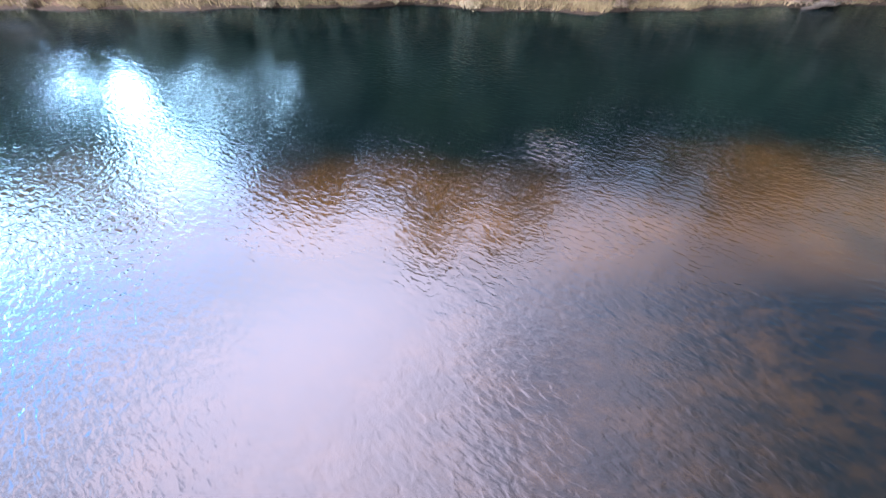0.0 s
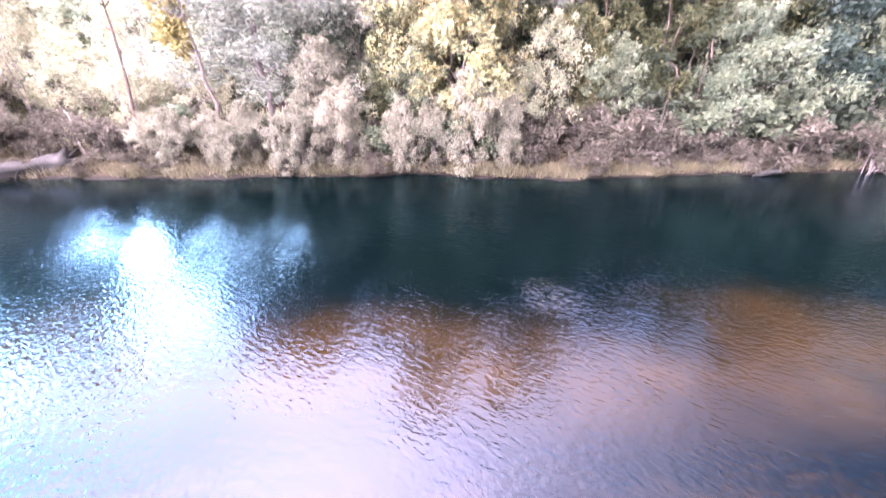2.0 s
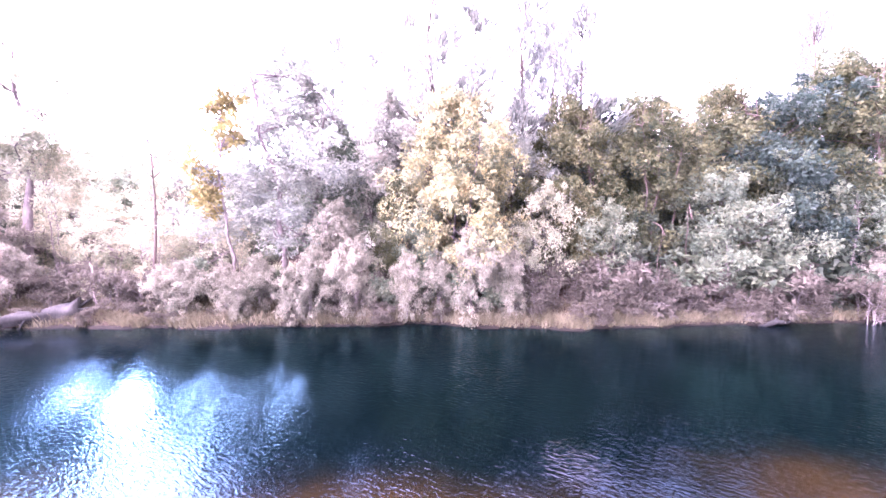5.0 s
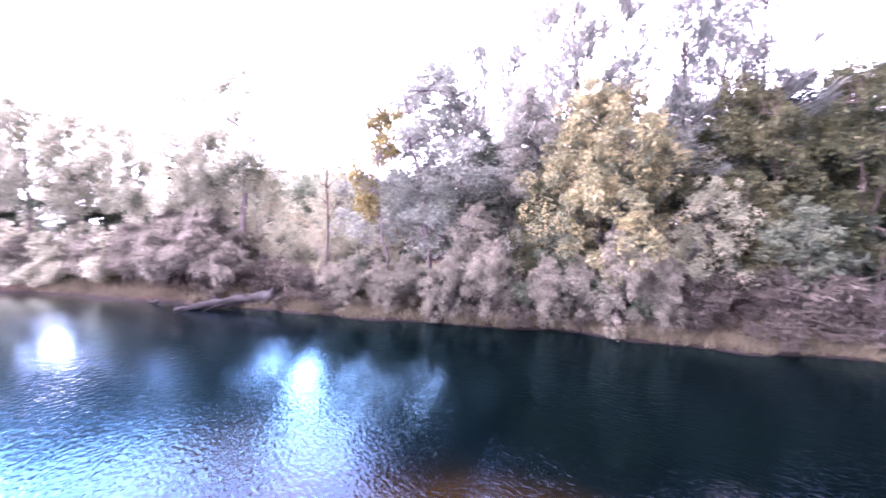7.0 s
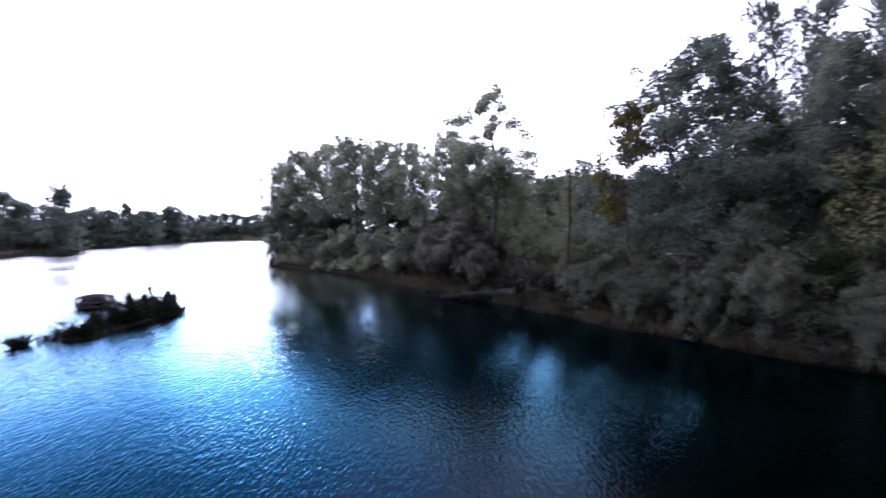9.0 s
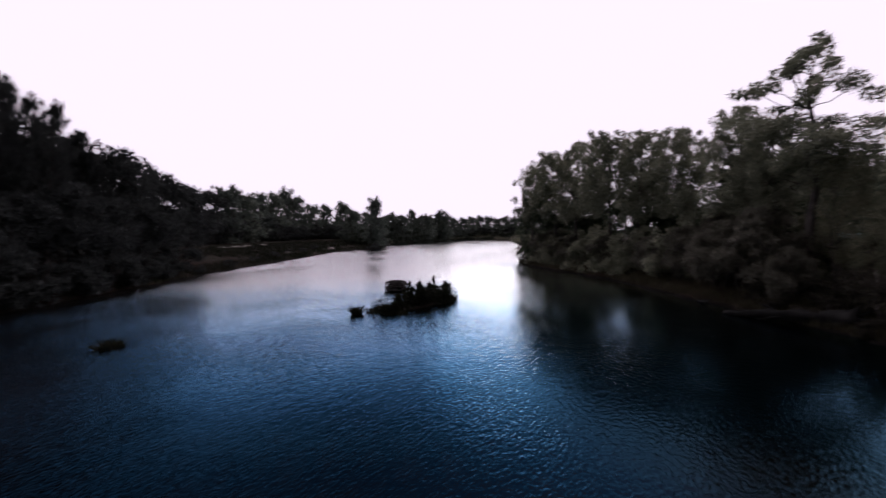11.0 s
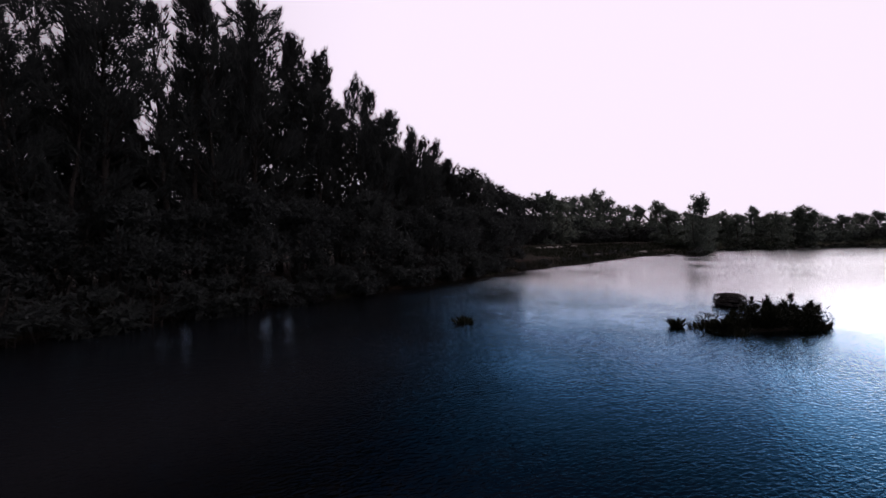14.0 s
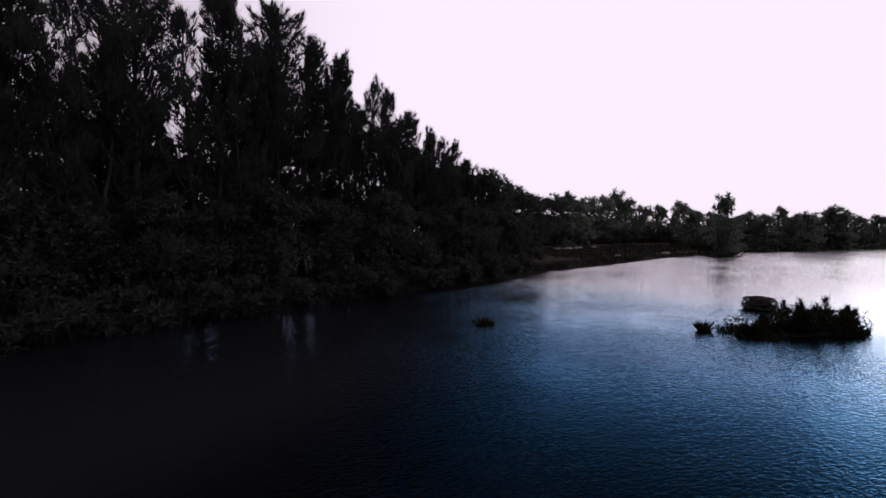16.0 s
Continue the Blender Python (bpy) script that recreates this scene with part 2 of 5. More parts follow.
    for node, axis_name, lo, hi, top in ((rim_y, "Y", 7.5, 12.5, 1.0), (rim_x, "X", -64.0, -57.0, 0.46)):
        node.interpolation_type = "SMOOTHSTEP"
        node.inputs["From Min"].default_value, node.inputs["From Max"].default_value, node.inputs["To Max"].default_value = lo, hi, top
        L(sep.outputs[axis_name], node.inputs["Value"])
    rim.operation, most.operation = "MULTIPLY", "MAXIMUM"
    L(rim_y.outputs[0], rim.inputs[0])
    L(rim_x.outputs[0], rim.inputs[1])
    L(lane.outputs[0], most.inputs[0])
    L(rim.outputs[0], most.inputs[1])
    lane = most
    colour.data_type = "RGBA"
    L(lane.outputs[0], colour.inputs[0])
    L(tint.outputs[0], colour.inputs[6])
    L(dim_tint.outputs[0], colour.inputs[7])
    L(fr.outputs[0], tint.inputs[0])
    gl, both = N("ShaderNodeBsdfGlossy"), N("ShaderNodeMixShader")
    rough = N("ShaderNodeMapRange")  # fine chop too small to show spreads the mirror on the open reach
    for k, v in (("From Min", -80.0), ("From Max", -40.0), ("To Min", 0.16), ("To Max", 0.03)):
        rough.inputs[k].default_value = v
    reach = N("ShaderNodeMath")
    L(sep.outputs["X"], reach.inputs[0])
    L(sep.outputs["Y"], reach.inputs[1])
    L(reach.outputs[0], rough.inputs["Value"])
    L(rough.outputs[0], gl.inputs["Roughness"])
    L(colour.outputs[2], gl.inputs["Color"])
    # reflection strength painted over Fresnel: boosted where the water is grazed
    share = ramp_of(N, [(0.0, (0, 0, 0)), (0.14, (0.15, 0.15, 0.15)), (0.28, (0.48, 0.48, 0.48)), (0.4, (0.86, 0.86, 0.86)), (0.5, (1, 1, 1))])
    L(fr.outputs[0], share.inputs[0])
    # towards the opposite bank reflection strength is painted: dimmed when steep, brightened when grazed
    far_side, painted_share, gloss = N("ShaderNodeMapRange"), ramp_of(N, [(0.0, (0, 0, 0)), (0.06, (0.022, 0.022, 0.022)), (0.12, (0.095, 0.095, 0.095)), (0.19, (0.33, 0.33, 0.33)), (0.28, (0.66, 0.66, 0.66)), (0.4, (1, 1, 1))]), N("ShaderNodeMix")
    far_side.interpolation_type, gloss.data_type = "SMOOTHSTEP", "RGBA"
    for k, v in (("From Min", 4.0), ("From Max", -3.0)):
        far_side.inputs[k].default_value = v
    L(sep.outputs["Y"], far_side.inputs["Value"])
    L(fr.outputs[0], painted_share.inputs[0])
    L(far_side.outputs[0], gloss.inputs[0])
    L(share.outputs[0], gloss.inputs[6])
    L(painted_share.outputs[0], gloss.inputs[7])
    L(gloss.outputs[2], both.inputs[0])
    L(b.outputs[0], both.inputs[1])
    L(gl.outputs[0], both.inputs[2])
    L(both.outputs[0], nt.nodes["Material Output"].inputs[0])
    # ripples
    mp = N("ShaderNodeMapping")
    mp.vector_type = "TEXTURE"
    mp.inputs["Rotation"].default_value = (0, 0, radians(-35))
    mp.inputs["Scale"].default_value = (1.1, 0.5, 1.0)
    L(tc.outputs["Object"], mp.inputs[0])
    r1, r2, calm = N("ShaderNodeTexNoise"), N("ShaderNodeTexNoise"), N("ShaderNodeTexNoise")
    r1.inputs["Scale"].default_value, r1.inputs["Detail"].default_value, r1.inputs["Distortion"].default_value = 5.7, 1.8, 0.5
    r2.inputs["Scale"].default_value, r2.inputs["Detail"].default_value = 1.3, 2
    calm.inputs["Scale"].default_value, calm.inputs["Detail"].default_value = 0.11, 3
    L(mp.outputs[0], r1.inputs["Vector"])
    L(mp.outputs[0], r2.inputs["Vector"])
    L(tc.outputs["Object"], calm.inputs["Vector"])
    cr = N("ShaderNodeMapRange")
    for k, v in (("From Min", 0.4), ("From Max", 0.64), ("To Min", 0.5), ("To Max", 1.3)):
        cr.inputs[k].default_value = v
    L(calm.outputs["Fac"], cr.inputs["Value"])
    am = N("ShaderNodeMath")
    am.operation = "MULTIPLY"
    L(r1.outputs["Fac"], am.inputs[0])
    L(cr.outputs[0], am.inputs[1])
    sm = N("ShaderNodeMath")
    sm.operation = "MULTIPLY_ADD"
    sm.inputs[1].default_value = 0.4
    L(r2.outputs["Fac"], sm.inputs[0])
    L(am.outputs[0], sm.inputs[2])
    lee = N("ShaderNodeMapRange")  # the open far reach is choppier
    lee.interpolation_type = "SMOOTHSTEP"
    for k, v in (("From Min", -80.0), ("From Max", -20.0), ("To Min", 1.4), ("To Max", 1.0)):
        lee.inputs[k].default_value = v
    L(sep.outputs["X"], lee.inputs["Value"])
    hgt = N("ShaderNodeMath")
    hgt.operation = "MULTIPLY"
    L(sm.outputs[0], hgt.inputs[0])
    L(lee.outputs[0], hgt.inputs[1])
    still, hush = N("ShaderNodeMapRange"), N("ShaderNodeMath")  # stiller water under the eye and upstream
    still.interpolation_type = "SMOOTHSTEP"
    for k, v in (("From Min", -9.0), ("From Max", 3.0), ("To Min", 0.9), ("To Max", 0.8)):
        still.inputs[k].default_value = v
    L(sep.outputs["X"], still.inputs["Value"])
    hush.operation = "MULTIPLY"
    L(hgt.outputs[0], hush.inputs[0])
    L(still.outputs[0], hush.inputs[1])
    hgt = hush
    for gx0, gy0, reach, lift in ((2.55, 8.3, 1.1, 3.4),):  # small gusts roughen the calm water
        far, puff, more = N("ShaderNodeVectorMath"), N("ShaderNodeMapRange"), N("ShaderNodeMath")
        far.operation, more.operation = "DISTANCE", "MULTIPLY"
        far.inputs[1].default_value = (gx0, gy0, 0.0)
        L(tc.outputs["Object"], far.inputs[0])
        puff.interpolation_type = "SMOOTHSTEP"
        for k, v in (("From Min", reach), ("From Max", 0.2), ("To Min", 1.0), ("To Max", lift)):
            puff.inputs[k].default_value = v
        L(far.outputs["Value"], puff.inputs["Value"])
        L(hgt.outputs[0], more.inputs[0])
        L(puff.outputs[0], more.inputs[1])
        hgt = more
    bp = N("ShaderNodeBump")
    bp.inputs["Strength"].default_value, bp.inputs["Distance"].default_value = 1.0, 0.0165
    # the wind lifts the ripples towards the opposite bank
    lift, lifted = N("ShaderNodeMath"), N("ShaderNodeMath")
    lift.operation, lifted.operation = "MULTIPLY_ADD", "MULTIPLY"
    lift.inputs[1].default_value, lift.inputs[2].default_value = 1.25, 1.0
    L(far_side.outputs[0], lift.inputs[0])
    L(lift.outputs[0], lifted.inputs[0])
    L(hgt.outputs[0], lifted.inputs[1])
    L(lifted.outputs[0], bp.inputs["Height"])
    L(bp.outputs[0], gl.inputs["Normal"])
    soft = N("ShaderNodeBump")
    soft.inputs["Strength"].default_value, soft.inputs["Distance"].default_value = 1.0, 0.03
    away, fade, eased = N("ShaderNodeVectorMath"), N("ShaderNodeMapRange"), N("ShaderNodeMath")  # single ripples show near by only
    away.operation, eased.operation = "LENGTH", "MULTIPLY"
    for k, v in (("From Min", 14.0), ("From Max", 42.0), ("To Min", 1.0), ("To Max", 0.15)):
        fade.inputs[k].default_value = v
    L(tc.outputs["Object"], away.inputs[0])
    L(away.outputs["Value"], fade.inputs["Value"])
    L(hgt.outputs[0], eased.inputs[0])
    L(fade.outputs[0], eased.inputs[1])
    L(eased.outputs[0], soft.inputs["Height"])
    L(soft.outputs[0], fr.inputs["Normal"])
    return m


SILVER = leaf_material("silver_leaves", (0.076, 0.094, 0.078), (0.162, 0.178, 0.143), (0.268, 0.27, 0.212), 0.58)
SAGE = leaf_material("sage_leaves", (0.0370, 0.0519, 0.0355), (0.0726, 0.0926, 0.0607), (0.1333, 0.1496, 0.0926), 0.48)
PALE_SAGE = leaf_material("pale_sage_leaves", (0.1270, 0.1438, 0.1011), (0.2630, 0.2772, 0.1954), (0.4355, 0.4315, 0.3134), 0.58)
OLIVE = leaf_material("olive_leaves", (0.0130, 0.0231, 0.0152), (0.0432, 0.0493, 0.0216), (0.1008, 0.0978, 0.0448), 0.45)
MUSTARD = leaf_material("mustard_leaves", (0.072, 0.0664, 0.024), (0.12, 0.1056, 0.036), (0.176, 0.152, 0.056), 0.42)
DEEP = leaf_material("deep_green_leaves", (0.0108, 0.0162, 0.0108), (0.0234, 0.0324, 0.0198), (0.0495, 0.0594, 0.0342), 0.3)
BLUE = leaf_material("blue_green_leaves", (0.0075, 0.0154, 0.0122), (0.0175, 0.0294, 0.022), (0.0413, 0.0574, 0.0379), 0.38)
NEEDLE = leaf_material("casuarina_needles", (0.034, 0.037, 0.036), (0.044, 0.048, 0.045), (0.058, 0.063, 0.056), 0.45)
TWIGGY = leaf_material("dry_brush", (0.0258, 0.0238, 0.0175), (0.0443, 0.0405, 0.0301), (0.0679, 0.0617, 0.0468), 0.4)
STRAW = leaf_material("straw_grass", (0.0319, 0.0299, 0.0153), (0.0638, 0.0587, 0.0331), (0.1147, 0.1052, 0.0669), 0.3)
REED = leaf_material("reeds", (0.0096, 0.012, 0.0072), (0.018, 0.021, 0.012), (0.036, 0.0372, 0.0216), 0.25)
CREAM = leaf_material("cream_leaves", (0.07, 0.088, 0.058), (0.158, 0.17, 0.108), (0.27, 0.258, 0.172), 0.48)
GOLD = leaf_material("gold_grey_leaves", (0.0276, 0.0460, 0.0386), (0.1030, 0.1159, 0.0626), (0.2760, 0.2374, 0.1104), 0.44)
SHEOAK = leaf_material("grey_casuarina_needles", (0.04, 0.052, 0.045), (0.084, 0.096, 0.081), (0.17, 0.176, 0.143), 0.55)
PALE_BRUSH = leaf_material("pale_dry_brush", (0.0738, 0.0724, 0.0546), (0.1451, 0.1398, 0.1068), (0.2337, 0.2246, 0.1764), 0.45)
TRAILING = leaf_material("trailing_cream_leaves", (0.0546, 0.0624, 0.0429), (0.1209, 0.1225, 0.0889), (0.2044, 0.195, 0.1435), 0.5)
# aerial haze over the distance is put into these paler leaf colours
FARLEAF = leaf_material("haze_paled_leaves", (0.0675, 0.0825, 0.069), (0.12, 0.1425, 0.117), (0.21, 0.2325, 0.18), 0.4)
GREY_BARK = bark_material("grey_bark", (0.045, 0.04, 0.037), (0.14, 0.125, 0.115))
PALE_BARK = bark_material("pale_bark", (0.13, 0.115, 0.1), (0.32, 0.29, 0.26))
DARK_BARK = bark_material("dark_bark", (0.02, 0.016, 0.013), (0.07, 0.055, 0.045))
BLACK_BARK = bark_material("blackish_bark", (0.02, 0.017, 0.015), (0.05, 0.043, 0.037))
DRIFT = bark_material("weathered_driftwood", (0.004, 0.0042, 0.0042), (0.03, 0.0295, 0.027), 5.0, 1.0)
MUD = bark_material("river_mud", (0.01, 0.008, 0.006), (0.03, 0.024, 0.018), 2.0, 0.6)
ROCK = bark_material("pale_rock", (0.18, 0.16, 0.14), (0.42, 0.39, 0.35), 2.0, 0.6)
EARTH, WATER = ground_material(), water_material()


# ---- mesh tools ----
def mesh_of(name, verts, faces, mat, smooth=False):
    me = bpy.data.meshes.new(name)
    v, f = np.asarray(verts, np.float32), np.asarray(faces, np.int32)
    me.vertices.add(len(v))
    me.vertices.foreach_set("co", v.ravel())
    me.loops.add(f.size)
    me.loops.foreach_set("vertex_index", f.ravel())
    me.polygons.add(len(f))
    me.polygons.foreach_set("loop_start", np.arange(0, f.size, f.shape[1], dtype=np.int32))
    me.update(calc_edges=True)
    me.materials.append(mat)
    if smooth:
        me.polygons.foreach_set("use_smooth", np.ones(len(f), bool))
    return me


def part(name, me, parent, label=""):
    ob = new(name, me)
    ob.parent = parent
    return tagged(ob, label)


def unit(a):
    return a / np.maximum(np.linalg.norm(a, axis=-1, keepdims=True), 1e-9)


def tube(path, radii, sides=7, rough=0.0, rng=None):
    """A closed tapered tube along a path: vertices and quads."""
    path, radii = np.asarray(path, float), np.asarray(radii, float)
    n = len(path)
    tan = unit(np.gradient(path, axis=0))
    ref = np.array([1.0, 0.13, 0.07]) if abs(tan[0][2]) > 0.7 else np.array([0.1, 0.07, 1.0])
    s = unit(np.cross(tan, ref))
    u = np.cross(s, tan)
    a = np.linspace(0, 2 * np.pi, sides, endpoint=False)
    ring = path[:, None] + radii[:, None, None] * (np.cos(a)[None, :, None] * s[:, None] + np.sin(a)[None, :, None] * u[:, None])
    if rough and rng is not None:
        ring += rng.normal(0, rough, ring.shape) * radii[:, None, None]
    v = np.concatenate([ring.reshape(-1, 3), path[:1], path[-1:]])
    i = np.arange(n - 1)[:, None] * sides + np.arange(sides)
    j = np.arange(n - 1)[:, None] * sides + (np.arange(sides) + 1) % sides
    f = np.stack([i, j, j + sides, i + sides], -1).reshape(-1, 4)
    k, m = np.arange(sides), (np.arange(sides) + 1) % sides
    c0, c1, e = n * sides, n * sides + 1, (n - 1) * sides
    caps = np.concatenate([np.stack([m, k, np.full(sides, c0), np.full(sides, c0)], 1), np.stack([e + k, e + m, np.full(sides, c1), np.full(sides, c1)], 1)])
    return v, f, caps


def tube_mesh(name, pieces, mat):
    """One mesh of several tubes."""
    V, Q, T, o = [], [], [], 0
    for v, f, c in pieces:
        V.append(v)
        Q.append(f + o)
        T.append(c[:, :3] + o)
        o += len(v)
    q, t = np.concatenate(Q), np.concatenate(T)
    tri = np.concatenate([q[:, [0, 1, 2]], q[:, [0, 2, 3]], t])
    return mesh_of(name, np.concatenate(V), tri, mat, True)


def bend(a, b, n, wob, rng, sag=0.0):
    """A wavering path from a to b."""
    t = np.linspace(0, 1, n)[:, None]
    p = (1 - t) * a + t * b
    w = np.cumsum(rng.normal(0, wob, (n, 3)), axis=0)
    w -= t * w[-1]
    p = p + w * (1 if n > 2 else 0)
    p[:, 2] += sag * (t[:, 0] * (1 - t[:, 0])) * 4
    return p


def leaves(centres, radii, per, size, lean, rng, flat=1.0, thin=0.36, needle=False):
    """Leaf blades in clumps: folded lozenges. lean: how far blades point up (+) or hang (-)."""
    n = len(centres) * per
    c = np.repeat(centres, per, 0)
    r = np.repeat(radii, per)
    d = unit(rng.normal(0, 1, (n, 3)))
    rad = r * rng.uniform(0.25, 1, n) ** 0.6
    p = c + d * rad[:, None] * np.array([1, 1, flat])
    way = unit(d * 0.7 + rng.normal(0, 0.6, (n, 3)) + np.array([0, 0, lean]))
    side = unit(np.cross(way, rng.normal(0, 1, (n, 3))))
    nor = np.cross(side, way)
    Ls = size * rng.uniform(0.6, 1.35, n)[:, None]
    W = Ls * thin * rng.uniform(0.7, 1.2, n)[:, None]
    a = p
    b = p + way * Ls * 0.5 + side * W * 0.5 - nor * W * 0.12
    e = p + way * Ls - nor * Ls * 0.08
    g = p + way * Ls * 0.5 - side * W * 0.5 - nor * W * 0.12
    if needle:
        v = np.stack([a - side * W * 0.5, a + side * W * 0.5, e], 1).reshape(-1, 3)
        return v, np.arange(n * 3).reshape(-1, 3)
    v = np.stack([a, b, e, g], 1).reshape(-1, 3)
    return v, np.arange(n * 4).reshape(-1, 4)


def profile(kind, u):
    if kind == "round":
        return np.sqrt(np.clip(1 - (2 * u - 1) ** 2, 0, 1)) * 0.95 + 0.05
    if kind == "spire":
        return np.clip((1 - u) ** 0.75 * (0.35 + 0.65 * np.minimum(1, u * 5)), 0.04, 1)
    if kind == "dome":
        return np.sqrt(np.clip(1 - u ** 2.2, 0, 1)) * 0.97 + 0.03
    return np.clip(0.55 + 0.6 * u - 0.95 * np.maximum(0, u - 0.55) ** 1.2 * 2, 0.08, 1)  # vase


def make_tree(name, seed, h, crown_from, R, kind, clumps, per, leaf, clump_r, lean, mat, bark, trunk_r, limbs=6, gaps=0.0, tilt=0.0, flat=1.0, thin=0.36, fork=1, needle=False, group=7, tall=0.8, twigs=30):
    """A tree: tapered trunk, limbs, twigs, and a crown of leaf clumps."""
    rng = np.random.default_rng(seed)
    root = new(name)
    z0 = h * crown_from
    top = np.array([math.sin(tilt) * h * 0.8, rng.uniform(-0.1, 0.1) * h * 0.5, h * 0.93])
    trunks = []
    for k in range(fork):
        a = rng.uniform(0, 6.28)
        foot = np.array([math.cos(a), math.sin(a), 0]) * (0.0 if fork == 1 else 0.35)
        tip = top if fork == 1 else np.array([math.cos(a) * R * 0.55, math.sin(a) * R * 0.55, h * rng.uniform(0.72, 0.95)])
        path = bend(foot - np.array([0, 0, 0.4]), tip, 10, h * 0.012, rng)
        rr = trunk_r / math.sqrt(fork) * np.linspace(1, 0.12, 10) ** 0.9
        rr[0] *= 1.35
        trunks.append(path)
        part("trunk", tube_mesh(name + "_trunk", [tube(path, rr, 8, 0.06, rng)], bark), root)
    # boughs inside the crown's outline, and clumps over each bough
    nb = max(7, clumps // group)
    u = rng.beta(1.2, 1.1, nb * 4)
    ang = rng.uniform(0, 2 * np.pi, nb * 4)
    lobe = 0.8 + 0.22 * np.sin(ang * 2 + seed) * np.sin(u * 7 + seed * 1.7) + 0.2 * np.sin(ang * 5 + u * 9 + seed * 0.7)
    rad = R * profile(kind, u) * np.clip(lobe, 0.4, 1.2) * np.sqrt(rng.uniform(0.25, 1, nb * 4)) * 0.86
    keep = np.sin(ang * 3 + seed) * np.sin(u * 11 + seed * 2.3) + rng.normal(0, 0.35, nb * 4) > gaps - 1.0
    bough = np.stack([np.cos(ang) * rad, np.sin(ang) * rad, z0 + u * (h - z0) * 0.95], 1)[keep][:nb]
    if fork == 1:
        bough = np.concatenate([bough, [[0, 0, h * 0.94], [0, 0, h * 0.86]]])
    nb = len(bough)
    pick = np.arange(clumps) % nb
    rb = (clump_r * 1.25 * rng.uniform(0.7, 1.45, nb))[pick]
    d = unit(rng.normal(0, 1, (clumps, 3)) + [0, 0, 0.35])
    c = bough[pick] + d * (rb * rng.uniform(0.35, 1.0, clumps))[:, None] * [1.0 / max(1.0, tall), 1.0 / max(1.0, tall), tall]
    c[:, 2] = np.maximum(c[:, 2], 0.15)
    clump_r = clump_r * 0.62 * (1 - 0.45 * np.clip((c[:, 2] / h - 0.6) / 0.4, 0, 1))
    axis = trunks[0]
    c[:, :2] += np.stack([np.interp(c[:, 2], axis[:, 2], axis[:, 0]), np.interp(c[:, 2], axis[:, 2], axis[:, 1])], 1) * (1 if fork == 1 else 0)
    # limbs to spread clumps, twigs to the rest
    def stem(p, low):
        tr = trunks[int(rng.integers(len(trunks)))]
        k = int(np.clip(np.searchsorted(tr[:, 2], max(low, p[2] - np.linalg.norm(p[:2]) * 0.7 - 0.3)), 1, len(tr) - 2))
        return tr[k], k
    order = rng.permutation(len(c))
    for q in order[:limbs]:
        s, k = stem(c[q], z0 * 0.7)
        path = bend(s, c[q], 7, 0.05 + 0.012 * h, rng, 0.12 * R)
        r0 = trunk_r / math.sqrt(fork) * (1 - k / 10) * 0.55
        part("limb", tube_mesh(name + "_limb", [tube(path, np.linspace(r0, 0.015, 7), 6)], bark), root)
    tw = []
    for q in order[limbs:limbs + twigs]:
        s, k = stem(c[q], z0 * 0.7)
        tw.append(tube(bend(s, c[q], 5, 0.06 + 0.01 * h, rng, 0.05 * R), np.linspace(0.02 + 0.1 * trunk_r, 0.008, 5), 4))
    if tw:
        part("branchwork", tube_mesh(name + "_twigs", tw, bark), root)["kind"] = "stuff"
    v, f = leaves(c, clump_r * rng.uniform(0.6, 1.3, len(c)), per, leaf, lean, rng, flat, thin, needle)
    part("crown", mesh_of(name + "_crown", v, f, mat), root)
    return root


